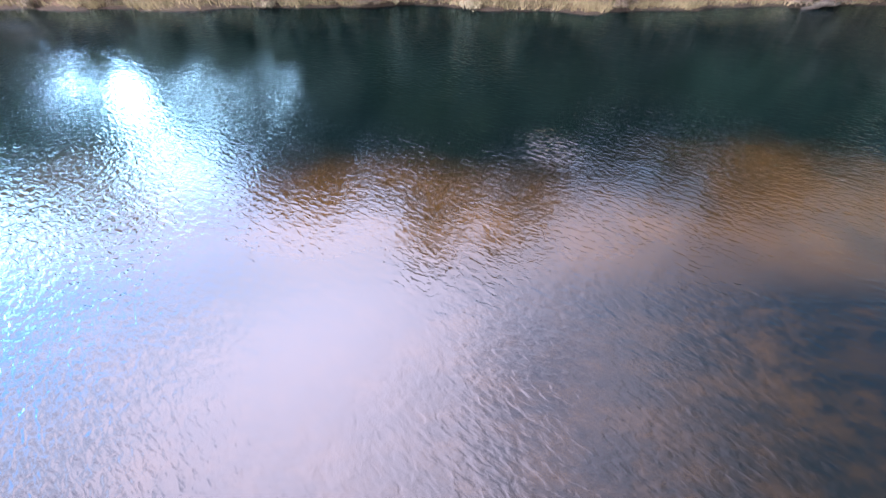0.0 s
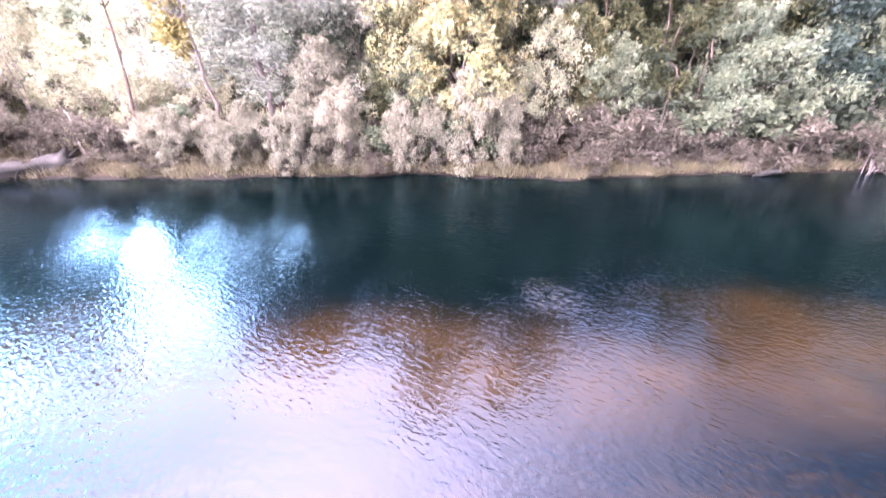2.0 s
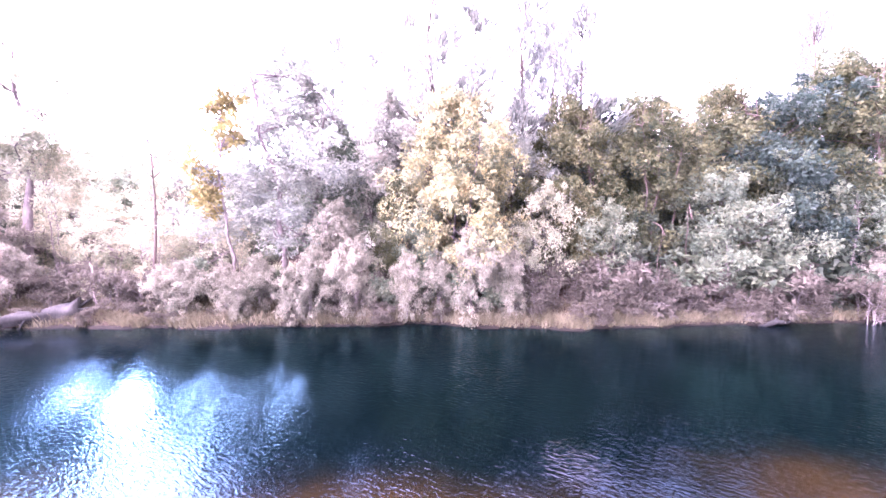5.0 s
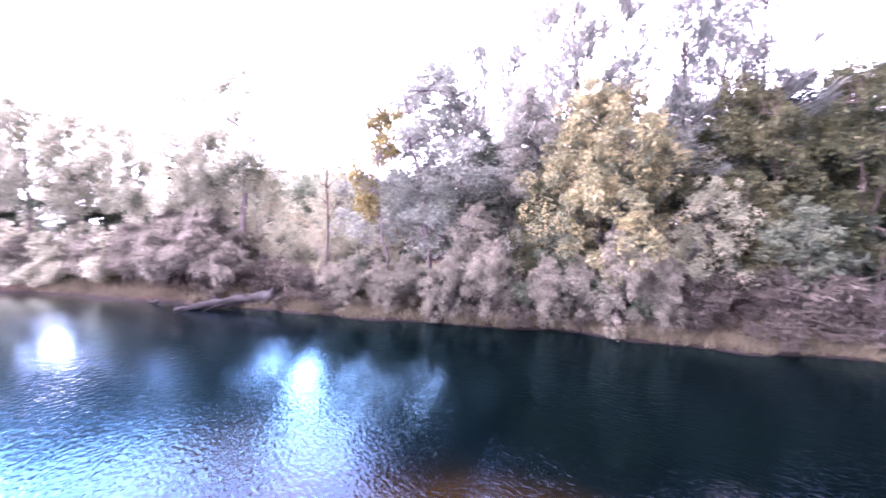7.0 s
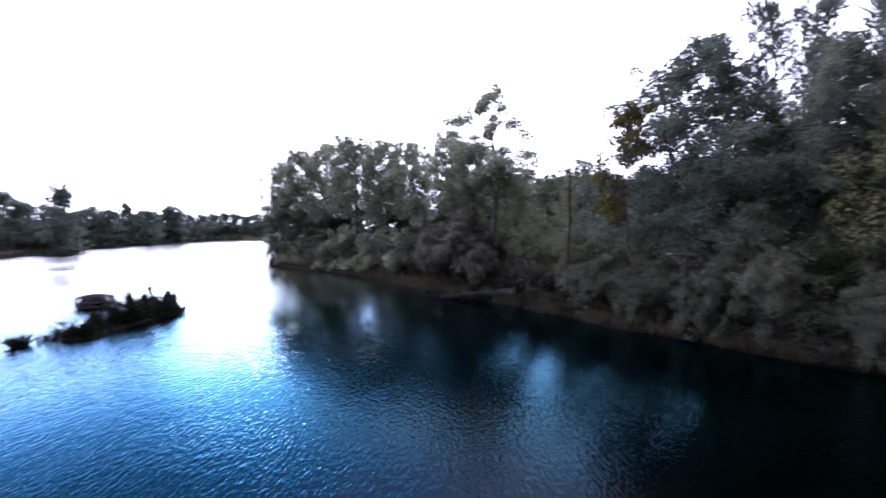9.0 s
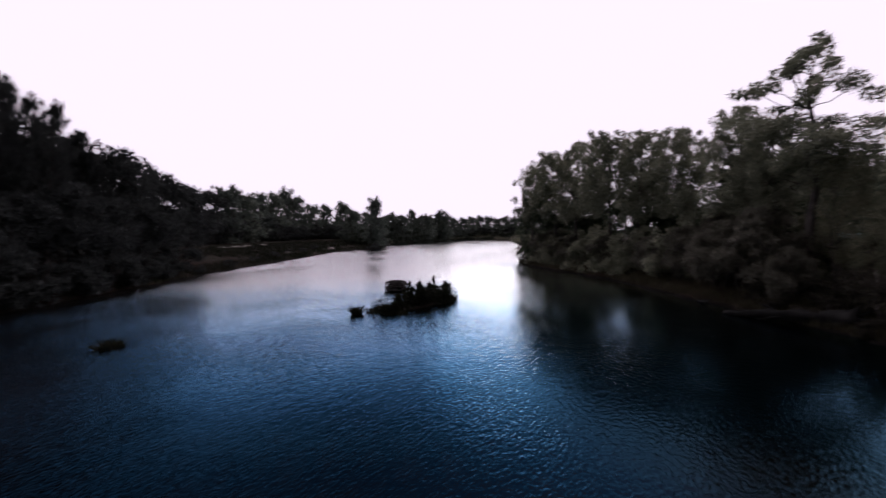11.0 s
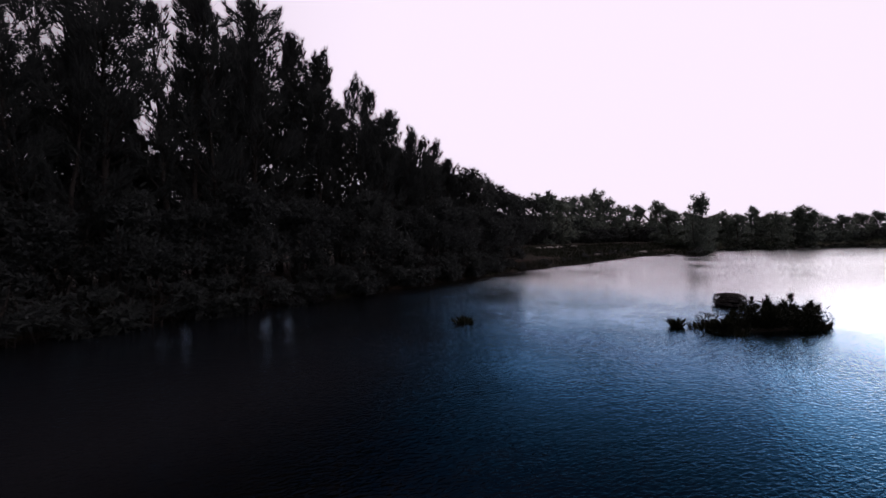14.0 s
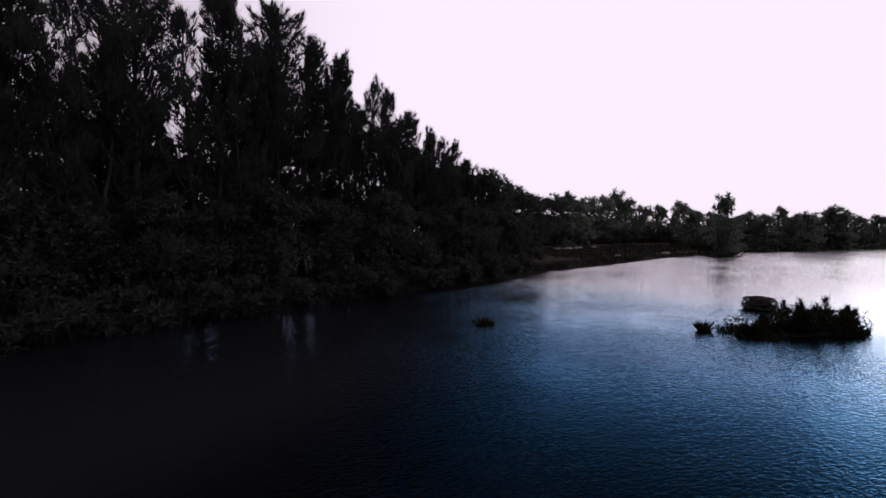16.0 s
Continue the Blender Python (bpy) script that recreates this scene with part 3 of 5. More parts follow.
def make_casuarina(name, seed, h, crown_from, R, leaders, plumes, per, mat=None, bark=None):
    """A casuarina: leaders with upswept limbs, each limb ending in feathery plumes of needles."""
    mat, bark = mat or NEEDLE, bark or BLACK_BARK
    rng = np.random.default_rng(seed)
    root = new(name)
    z0, tops = h * crown_from, []
    for k in range(leaders):
        a = 6.28 * k / leaders + rng.uniform(-0.5, 0.5)
        lean = 0.0 if leaders == 1 else R * 0.42
        tip = np.array([math.cos(a) * lean, math.sin(a) * lean, h * (0.97 if k == 0 else rng.uniform(0.78, 0.93))])
        path = bend(np.array([math.cos(a), math.sin(a), 0]) * (0 if leaders == 1 else 0.3) - [0, 0, 0.5], tip, 12, 0.07, rng)
        rr = 0.34 / math.sqrt(leaders) * np.linspace(1, 0.05, 12)
        rr[0] *= 1.4
        part("trunk", tube_mesh(name + "_trunk", [tube(path, rr, 8, 0.06, rng)], bark), root)
        tops.append(path)
    V, sprays = [], []
    for k in range(plumes):
        path = tops[k % leaders]
        u = rng.uniform(0, 1) ** 0.85 if k >= leaders * 3 else 0.995 - 0.02 * (k // leaders)
        z = z0 + u * (path[-1][2] - z0)
        mid = np.array([np.interp(z, path[:, 2], path[:, 0]), np.interp(z, path[:, 2], path[:, 1]), z])
        a = rng.uniform(0, 6.28)
        wide = R / (1.0 if leaders == 1 else 1.3) * (1 - u) ** 0.55 * min(1.0, 0.45 + 2.2 * u) * (0.75 + 0.35 * math.sin(2 * a + 9 * u + seed) + 0.2 * math.sin(5 * a - 17 * u))
        out = wide * math.sqrt(rng.uniform(0.05, 1))
        foot = mid + [math.cos(a) * out, math.sin(a) * out, 0.35 * out]
        length = rng.uniform(1.1, 2.1) * (1.0 if u < 0.97 else 0.8)
        axis_way = unit(np.array([math.cos(a) * 0.7 * min(1, out), math.sin(a) * 0.7 * min(1, out), 1.0]) + rng.normal(0, 0.2, 3))
        start = mid - [0, 0, 0.25 * out + 0.1]
        if k % 9 == 4:
            part("limb", tube_mesh(name + "_limb", [tube(bend(start, foot, 6, 0.06, rng, -0.08 * out), np.linspace(0.085 * (1.15 - u), 0.018, 6), 6)], bark), root)
        else:
            sprays.append(tube(bend(start, foot + axis_way * length * 0.6, 4, 0.05, rng), np.linspace(0.035, 0.008, 4), 3))
        w = rng.uniform(0, 1, per)
        thick = (0.5 * (1 - w) + 0.06) * rng.uniform(0.2, 1.0, per) ** 0.5 * rng.uniform(0.75, 1.2)
        ring = unit(rng.normal(0, 1, (per, 3)) * [1, 1, 0.25])
        p = foot + axis_way * (w * length)[:, None] + ring * thick[:, None]
        way = unit(axis_way + ring * 0.35 + rng.normal(0, 0.2, (per, 3)))
        side = unit(np.cross(way, rng.normal(0, 1, (per, 3)))) * rng.uniform(0.026, 0.05, per)[:, None]
        V.append(np.stack([p - side, p + side, p + way * rng.uniform(0.3, 0.6, per)[:, None]], 1).reshape(-1, 3))
    part("branchwork", tube_mesh(name + "_twigs", sprays, bark), root)["kind"] = "stuff"
    v = np.concatenate(V)
    part("crown", mesh_of(name + "_crown", v, np.arange(len(v)).reshape(-1, 3), mat), root)
    return root


# ---- the plan of the river ----
RIVER = [(130, 21), (60, 20.5), (30, 19.9), (17, 20.0), (11, 19.3), (6, 18.8), (-1, 19.7), (-9, 19.2), (-19, 19.2), (-24, 18.9), (-30, 18.8), (-38.5, 18.5), (-46.5, 16.8), (-53, 15.0), (-59, 14.4),
         (-66, 19), (-86, 24), (-130, 34), (-178, 42), (-196, 30), (-174, 15), (-150, 0), (-132, -9), (-104, -8.2), (-98, -9.5), (-102, -15), (-86, -18.8), (-62, -21.8), (-48, -23.8), (-30, -24.2), (-12, -26.5), (30, -28), (130, -27)]


def shore(x, y):
    """Metres from the water's edge: positive on land."""
    p = np.stack([np.ravel(x), np.ravel(y)], 1).astype(float)
    best, inside = np.full(len(p), 1e9), np.zeros(len(p), bool)
    for (ax, ay), (bx, by) in zip(RIVER, RIVER[1:] + RIVER[:1]):
        d = np.array([bx - ax, by - ay])
        t = np.clip(((p - (ax, ay)) @ d) / (d @ d), 0, 1)
        best = np.minimum(best, np.hypot(*(p - (ax, ay) - t[:, None] * d).T))
        with np.errstate(divide="ignore", invalid="ignore"):
            cross = ((ay > p[:, 1]) != (by > p[:, 1])) & (p[:, 0] < (bx - ax) * (p[:, 1] - ay) / (by - ay if by != ay else 1e-9) + ax)
        inside ^= cross
    return np.where(inside, -best, best).reshape(np.shape(x))


def wave(x, y, f, s):
    return np.sin(x * f + s + 1.7 * np.sin(y * f * 0.7 + s * 2)) * np.sin(y * f * 1.13 + s * 3 + 1.3 * np.sin(x * f * 0.6 + s))


def step(a, b, v):
    t = np.clip((v - a) / (b - a), 0, 1)
    return t * t * (3 - 2 * t)


def land(x, y):
    """Height of the ground."""
    x, y = np.asarray(x, float), np.asarray(y, float)
    s = shore(x, y) + 0.28 * wave(x, y, 0.9, 1.0) + 0.14 * wave(x, y, 2.7, 4.0) + 0.06 * wave(x, y, 6.1, 2.0)
    z = -1.4 * step(0, 7, -s) - 0.25 * step(0, 0.5, -s) + 0.26 * step(0, 0.55, s) + 0.75 * step(0.5, 3.5, s) + 0.9 * step(3, 16, s)
    z += (0.10 * wave(x, y, 1.4, 5.0) + 0.05 * wave(x, y, 4.4, 7.0)) * step(0.2, 2, s)
    return z + 1.2 * wave(x, y, 0.016, 3.0) * step(30, 160, s)


def grid_lines(lo, hi, fine, far):
    """Grid lines: even between lo and hi, then wider and wider out to far."""
    mid = list(np.arange(lo, hi + 1e-6, fine))
    d = fine
    while mid[-1] < far:
        d *= 1.22
        mid.append(mid[-1] + d)
    d = fine
    low = [lo]
    while low[-1] > -far:
        d *= 1.22
        low.append(low[-1] - d)
    return np.array(low[:0:-1] + mid)


gx, gy = grid_lines(-72, 30, 0.52, 2600), grid_lines(-32, 34, 0.52, 2600)
X, Y = np.meshgrid(gx, gy)
Z = land(X, Y)
k = np.arange(len(gx) * len(gy)).reshape(len(gy), len(gx))
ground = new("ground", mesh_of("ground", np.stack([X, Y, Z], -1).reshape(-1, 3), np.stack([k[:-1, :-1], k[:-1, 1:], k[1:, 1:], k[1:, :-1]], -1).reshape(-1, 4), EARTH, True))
tagged(ground, "river banks of dry grass, litter and reddish earth", "ground", kind="structure")
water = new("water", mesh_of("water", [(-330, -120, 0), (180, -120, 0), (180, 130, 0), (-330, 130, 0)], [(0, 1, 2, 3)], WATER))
tagged(water, "dark brown river water with fine wind ripples", "water", kind="structure")


def height(x, y):
    return float(land(np.array([x]), np.array([y]))[0])


# ---- trees ----
LABELS = {}


def species(key, label, category, *args, **kw):
    root = make_tree(*args, **kw)
    tagged(root, label, category)
    LABELS[key] = [root, False]


def species_of(key, root, label, category):
    LABELS[key] = [tagged(root, label, category), False]


def plant(key, x, y, h=None, turn=None, wide=1.0, group="", sink=0.0):
    """Sets one tree of a species at a place; the first call moves the one that was built."""
    root, used = LABELS[key]
    full = SIZE[key]
    s = (h / full) if h else 1.0
    m = pose(x, y, height(x, y) - sink, 0, 0, turn if turn is not None else (x * 77 + y * 131) % 360)
    if used:
        ob = copy_thing(root, m)
    else:
        ob = root
        LABELS[key][1] = True
        ob.matrix_basis = m
    ob.scale = (s * wide, s * wide, s)
    if group:
        ob["group"] = group
    return ob


SIZE = {"silver": 11.5, "silver_b": 13.5, "sage": 9.0, "olive": 11.5, "mustard": 11.5, "deep": 11.5, "wisp": 18.0, "gum": 14.1, "gum_b": 14.6, "gum_c": 13.5, "spire": 20.0, "spire_b": 18.0, "spire_c": 19.0, "dense": 9.0,
        "brush": 2.6, "brush_b": 4.2, "bush": 3.2, "pale_bush": 3.2, "far": 10.6, "droop": 6.5, "open": 9.0, "lace": 8.0, "shade_bush": 3.2, "straw": 6.0, "bank_cover": 3.0, "backing": 9.0}
species("silver", "broad gold-grey tree trailing over the water", "tree", "silver_tree", 11, 11.5, 0.06, 5.2, "dome", 560, 96, 0.19, 0.85, -0.4, GOLD, GREY_BARK, 0.2, 9, 0.1, thin=0.55, fork=3, needle=True, group=4)
species("silver_b", "tall pale silver tree with a full crown", "tree", "grey_tree", 12, 13.5, 0.16, 4.1, "dome", 500, 92, 0.165, 0.8, -0.3, SILVER, GREY_BARK, 0.18, 8, 0.05, thin=0.5, fork=2, needle=True, group=4)
species("sage", "grey-green rounded riverside tree", "tree", "sage_tree", 13, 9.0, 0.05, 3.5, "round", 270, 62, 0.22, 0.85, -0.3, SAGE, GREY_BARK, 0.14, 7, 0.25, thin=0.55, fork=2, needle=True, group=4)
species("olive", "yellowish olive tree on the bank", "tree", "olive_tree", 14, 11.5, 0.05, 3.4, "round", 330, 70, 0.22, 0.85, -0.1, OLIVE, DARK_BARK, 0.15, 8, 0.5, thin=0.5, fork=3, needle=True, group=5)
species("mustard", "slender tree with mustard-yellow leaf clusters", "tree", "mustard_tree", 15, 11.5, 0.42, 1.9, "round", 44, 80, 0.3, 0.6, 0.1, MUSTARD, GREY_BARK, 0.1, 6, 0.7)
species("deep", "dark blue-green dense tree", "tree", "dark_tree", 16, 11.5, 0.05, 4.0, "round", 280, 84, 0.21, 0.95, -0.2, BLUE, DARK_BARK, 0.22, 8, 0.1, thin=0.55, fork=2, needle=True)
species_of("wisp", make_casuarina("casuarina", 17, 18.0, 0.3, 2.9, 2, 105, 78, SHEOAK, DARK_BARK), "tall feathery casuarina rising behind the bank", "tree")
species("gum", "open-crowned gum tree with gaps", "tree", "gum_tree", 18, 13.5, 0.34, 3.8, "round", 280, 104, 0.19, 0.9, -0.25, PALE_SAGE, GREY_BARK, 0.2, 8, 0.75, tilt=0.06, thin=0.5, group=3, needle=True)
species("gum_b", "leaning gum tree with sparse top", "tree", "gum_tree", 44, 14.0, 0.32, 3.8, "round", 310, 100, 0.19, 0.9, -0.2, PALE_SAGE, GREY_BARK, 0.2, 8, 0.6, tilt=-0.06, thin=0.5, group=3, needle=True)
species("gum_c", "tall sparse gum with bare limbs and tufted top", "tree", "gum_tree", 71, 13.5, 0.4, 2.7, "round", 140, 84, 0.17, 0.62, -0.2, PALE_SAGE, GREY_BARK, 0.17, 9, 0.85, tilt=0.05, thin=0.5, group=4, needle=True)
species_of("spire", make_casuarina("casuarina", 21, 20.0, 0.14, 4.4, 1, 180, 92), "tall dark casuarina with pointed top", "tree")
species_of("spire_b", make_casuarina("casuarina", 22, 18.0, 0.1, 4.8, 3, 190, 92), "dark broad casuarina with several leaders", "tree")
species_of("spire_c", make_casuarina("casuarina", 63, 19.0, 0.3, 3.6, 2, 96, 96), "slim dark casuarina with an open crown", "tree")
species("dense", "dark dense shrubby tree at the water", "tree", "dark_bush", 23, 9.0, 0.0, 4.4, "dome", 140, 34, 0.4, 1.25, 0.3, NEEDLE, BLACK_BARK, 0.2, 6, 0.0, thin=0.5, needle=True, group=4, fork=3, twigs=8)
species("brush", "dry pinkish-brown twiggy brush", "shrub", "brush_shrub", 24, 2.6, 0.0, 1.7, "dome", 44, 42, 0.28, 0.4, 0.1, TWIGGY, GREY_BARK, 0.05, 8, 0.1, fork=4, thin=0.31, twigs=10, needle=True)
species("brush_b", "large heap of dry grey-brown brush", "shrub", "brush_shrub", 25, 4.2, 0.0, 3.0, "dome", 130, 80, 0.28, 0.6, 0.0, PALE_BRUSH, GREY_BARK, 0.08, 10, 0.1, fork=4, thin=0.29, twigs=16, needle=True)
species("bush", "grey-green bush on the bank", "shrub", "bank_bush", 26, 3.2, 0.0, 1.9, "dome", 54, 61, 0.24, 0.68, -0.2, SAGE, GREY_BARK, 0.06, 6, 0.1, fork=3, twigs=6, thin=0.48, needle=True)
species("pale_bush", "pale grey-green bush on the point", "shrub", "bank_bush", 57, 3.2, 0.0, 1.9, "dome", 54, 61, 0.24, 0.68, -0.2, PALE_SAGE, GREY_BARK, 0.06, 6, 0.1, fork=3, twigs=6, thin=0.48, needle=True)
species("far", "dark tree on the far shore", "tree", "far_tree", 27, 10.0, 0.0, 3.3, "dome", 120, 22, 0.62, 1.25, 0.6, FARLEAF, DARK_BARK, 0.22, 5, 0.3, needle=True, group=3, flat=1.2, thin=0.5, twigs=6, fork=2)
species("droop", "pale drooping bush hanging to the water", "shrub", "drooping_bush", 28, 6.5, 0.0, 2.6, "dome", 190, 70, 0.18, 0.72, -0.9, TRAILING, GREY_BARK, 0.1, 6, 0.25, fork=3, twigs=10, thin=0.5, needle=True, group=4)

species("open", "thin grey-green tree with bare lower trunk", "tree", "open_tree", 29, 9.0, 0.34, 2.6, "round", 120, 74, 0.28, 0.65, -0.2, SAGE, GREY_BARK, 0.13, 8, 0.65, thin=0.52, needle=True)
species("straw", "airy cream-yellow small tree with thin stems", "tree", "straw_tree", 41, 6.0, 0.06, 2.3, "round", 120, 46, 0.16, 0.56, 0.15, CREAM, GREY_BARK, 0.06, 7, 0.85, fork=4, thin=0.42, needle=True, group=3, twigs=24)
species("lace", "thin-stemmed tree with a lacy tan crown", "tree", "lace_tree", 52, 8.0, 0.5, 2.5, "round", 160, 50, 0.16, 0.62, 0.1, CREAM, GREY_BARK, 0.07, 8, 0.7, fork=3, thin=0.45, needle=True, group=3, twigs=26)
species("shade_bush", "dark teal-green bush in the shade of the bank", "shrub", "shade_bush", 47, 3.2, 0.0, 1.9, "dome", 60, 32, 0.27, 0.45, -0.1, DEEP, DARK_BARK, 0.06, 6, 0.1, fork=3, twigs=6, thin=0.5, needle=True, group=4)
species("bank_cover", "low dark bush overhanging the water", "shrub", "dark_shrub", 33, 3.0, 0.0, 2.1, "dome", 42, 28, 0.3, 0.55, 0.1, NEEDLE, BLACK_BARK, 0.07, 5, 0.0, thin=0.5, needle=True, fork=3, twigs=4)
species("backing", "grey-green tree in the thicket behind the bank", "tree", "thicket_tree", 35, 9.0, 0.02, 4.2, "round", 130, 46, 0.42, 1.2, -0.1, SAGE, DARK_BARK, 0.18, 5, 0.0, thin=0.5, needle=True, group=4, twigs=8)
G = "trees along the near bank"
for key, x, y, h, wide in [
    ("silver", 0.7, 22.9, 11.2, 0.95), ("silver_b", -9.8, 25.0, 14.6, 1.4), ("droop", -6.0, 22.2, 5.6, 1.0), ("droop", -4.7, 19.95, 4.2, 0.85), ("droop", 1.5, 19.75, 4.8, 0.75), ("droop", -9.5, 20.6, 3.1, 0.9), ("droop", -18.6, 39.6, 5.4, 1.70),
    ("mustard", -12.0, 22.2, 10.9, 1.1), ("sage", -19.2, 39.2, 5.0, 1.57), ("straw", -25.2, 41.3, 7.1, 1.53), ("straw", -23.4, 44.1, 8.1, 1.61), ("olive", -39.9, 49.0, 7.5, 1.35), ("gum_c", -24.6, 24.0, 16.0, 1.5), ("straw", -33.1, 40.2, 6.0, 1.62), ("straw", -37.8, 46.2, 7.8, 1.63),
    ("olive", 7.4, 24.6, 11.2, 1.0), ("olive", 12.0, 24.2, 11.4, 1.0), ("deep", 9.6, 27.5, 12.0, 1.1), ("olive", 16.4, 25.0, 12.4, 1.0), ("sage", 15.0, 22.2, 7.2, 0.95), ("sage", 18.6, 23.0, 8.4, 1.0), ("sage", 22.4, 21.9, 6.4, 1.0), ("deep", 20.2, 24.0, 12.2, 1.1), ("olive", 22.8, 23.6, 13.4, 1.0),
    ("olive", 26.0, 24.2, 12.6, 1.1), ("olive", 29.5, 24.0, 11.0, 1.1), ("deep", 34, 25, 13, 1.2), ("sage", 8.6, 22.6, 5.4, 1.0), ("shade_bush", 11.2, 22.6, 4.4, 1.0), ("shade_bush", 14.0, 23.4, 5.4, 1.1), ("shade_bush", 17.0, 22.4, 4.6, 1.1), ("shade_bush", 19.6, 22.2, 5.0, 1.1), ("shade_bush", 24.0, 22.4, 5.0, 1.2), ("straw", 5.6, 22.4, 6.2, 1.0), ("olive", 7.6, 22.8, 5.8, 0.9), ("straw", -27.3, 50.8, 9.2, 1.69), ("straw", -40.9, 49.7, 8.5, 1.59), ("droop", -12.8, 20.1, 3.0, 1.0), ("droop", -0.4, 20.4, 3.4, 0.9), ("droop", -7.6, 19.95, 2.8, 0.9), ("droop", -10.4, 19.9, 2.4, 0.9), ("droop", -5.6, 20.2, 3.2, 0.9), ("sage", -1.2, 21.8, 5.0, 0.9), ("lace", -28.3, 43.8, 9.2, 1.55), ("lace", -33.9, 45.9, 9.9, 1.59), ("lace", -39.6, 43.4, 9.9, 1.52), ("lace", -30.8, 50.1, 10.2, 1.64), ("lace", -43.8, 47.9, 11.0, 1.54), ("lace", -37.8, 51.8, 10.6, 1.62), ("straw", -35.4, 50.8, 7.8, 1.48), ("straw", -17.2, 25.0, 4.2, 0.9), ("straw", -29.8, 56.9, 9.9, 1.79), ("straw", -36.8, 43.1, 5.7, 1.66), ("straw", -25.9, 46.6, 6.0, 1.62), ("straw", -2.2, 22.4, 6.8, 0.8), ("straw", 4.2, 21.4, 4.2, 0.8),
    ("wisp", -1.7, 25.2, 18.8, 1.35), ("wisp", 3.4, 25.2, 18.2, 1.3), ("wisp", 7.8, 26.4, 17.4, 1.3), ("wisp", 26.0, 29.0, 18.5, 1.1), ("silver_b", 4.9, 25.6, 11.6, 1.0), ("wisp", -6.2, 29.5, 16.5, 1.25),
    ("deep", 1.0, 30.5, 11.5, 1.1), ("deep", 9.5, 31.5, 11.5, 1.1), ("deep", 16.0, 31.0, 11.0, 1.1), ("deep", 23.0, 29.5, 11.5, 1.1), 
    ("deep", 6.0, 28.2, 9.6, 1.0), ("deep", 13.2, 27.8, 10.2, 1.1), ("deep", 18.6, 28.0, 10.4, 1.1), ("sage", 1.6, 27.0, 9.6, 1.1), ("sage", -6.0, 26.4, 9.8, 1.1), ("droop", -2.0, 20.3, 3.4, 0.8), ("droop", 3.1, 20.0, 3.6, 0.8), ("droop", -6.7, 20.1, 3.6, 0.8), ("droop", -11.2, 20.3, 2.8, 0.9), ("droop", -14.4, 20.4, 2.6, 0.9),
    ("silver_b", -3.4, 25.4, 12.8, 1.0), ("olive", -2.6, 22.2, 6.6, 0.75), ("straw", -21.7, 40.9, 5.7, 1.66), 
    ("gum_b", -27.4, 24.6, 12.2, 0.9), ("gum", -31.0, 24.0, 13.8, 0.9), ("gum_b", -35.5, 23.4, 13.8, 0.95), ("gum", -40.0, 22.4, 14.6, 0.95), ("gum_b", -44.5, 21.2, 15.4, 1.0), ("gum", -49.5, 19.4, 15.6, 0.95), ("gum_b", -54.0, 18.4, 15.0, 0.95), ("sage", -58.5, 17.8, 9.6, 1.2), ("gum", -58.2, 16.8, 14.2, 0.8),
    ("open", -33, 26, 10, 1.2), ("open", -42, 24.5, 10, 1.2), ("open", -52, 21.5, 10, 1.2), ("droop", -60.8, 16.2, 4.0, 1.2), ("droop", -64.5, 18.0, 3.2, 1.3)]:
    plant(key, x, y, h, None, wide, G)

rng = np.random.default_rng(5)
for k in range(2, 11):
    plant("backing", -13 + k * 4.4, 33 + rng.uniform(-1, 1), rng.uniform(9.5, 11.5), None, 1.1, G)
for k in range(12):
    plant("backing", -62 + k * 4.6, 41 + 5 * math.sin(k * 2.3), rng.uniform(7.0, 8.6), None, 1.3, G)
for x, y, h, w in [(-30.4, 47.0, 9.6, 1.5), (-36.0, 48.3, 10.6, 1.5), (-42.0, 45.5, 11.4, 1.3), (-23.8, 49.0, 9.2, 1.4), (-49.0, 46.4, 12.7, 1.4), (-17.0, 48.0, 10.4, 1.3), (-12.0, 47.0, 10.8, 1.3)]:
    plant("backing", x, y, h, None, w, G)
for x, y, h, w in [(-32, 29.5, 7.2, 1.2), (-42, 27.0, 7.4, 1.2), (-52, 23.2, 7.0, 1.2), (-56.5, 21.0, 6.6, 1.1)]:
    plant("backing", x, y, h, None, w, G)
for x, y, h, w in [(-32.5, 42.7, 9.5, 1.4), (-27.0, 42.0, 8.5, 1.4), (-38.5, 41.3, 9.2, 1.4), (-22.4, 42.7, 7.8, 1.4), (-30.0, 40.0, 8.0, 1.4), (-35.6, 44.0, 9.8, 1.4)]:
    plant("straw", x, y, h, None, w, G)
# low thicket in front of the thin trees, with a few airy stems above it
for x, y, h, w in [(-12.6, 23.4, 4.2, 1.2), (-14.8, 25.6, 4.8, 1.3), (-16.8, 23.6, 4.1, 1.2), (-18.6, 26.4, 4.8, 1.3), (-20.2, 24.0, 4.2, 1.2), (-22.6, 26.6, 5.0, 1.3), (-24.6, 25.0, 4.5, 1.2), (-26.4, 27.2, 5.2, 1.3), (-16.6, 28.6, 4.9, 1.4), (-20.8, 29.6, 5.0, 1.4), (-24.8, 30.0, 5.2, 1.4)]:
    plant("straw", x, y, h, None, w, G)
for x, y, h, w in [(-17.4, 25.4, 8.8, 0.7), (-22.8, 24.4, 8.6, 0.7)]:
    plant("lace", x, y, h, None, w, G)
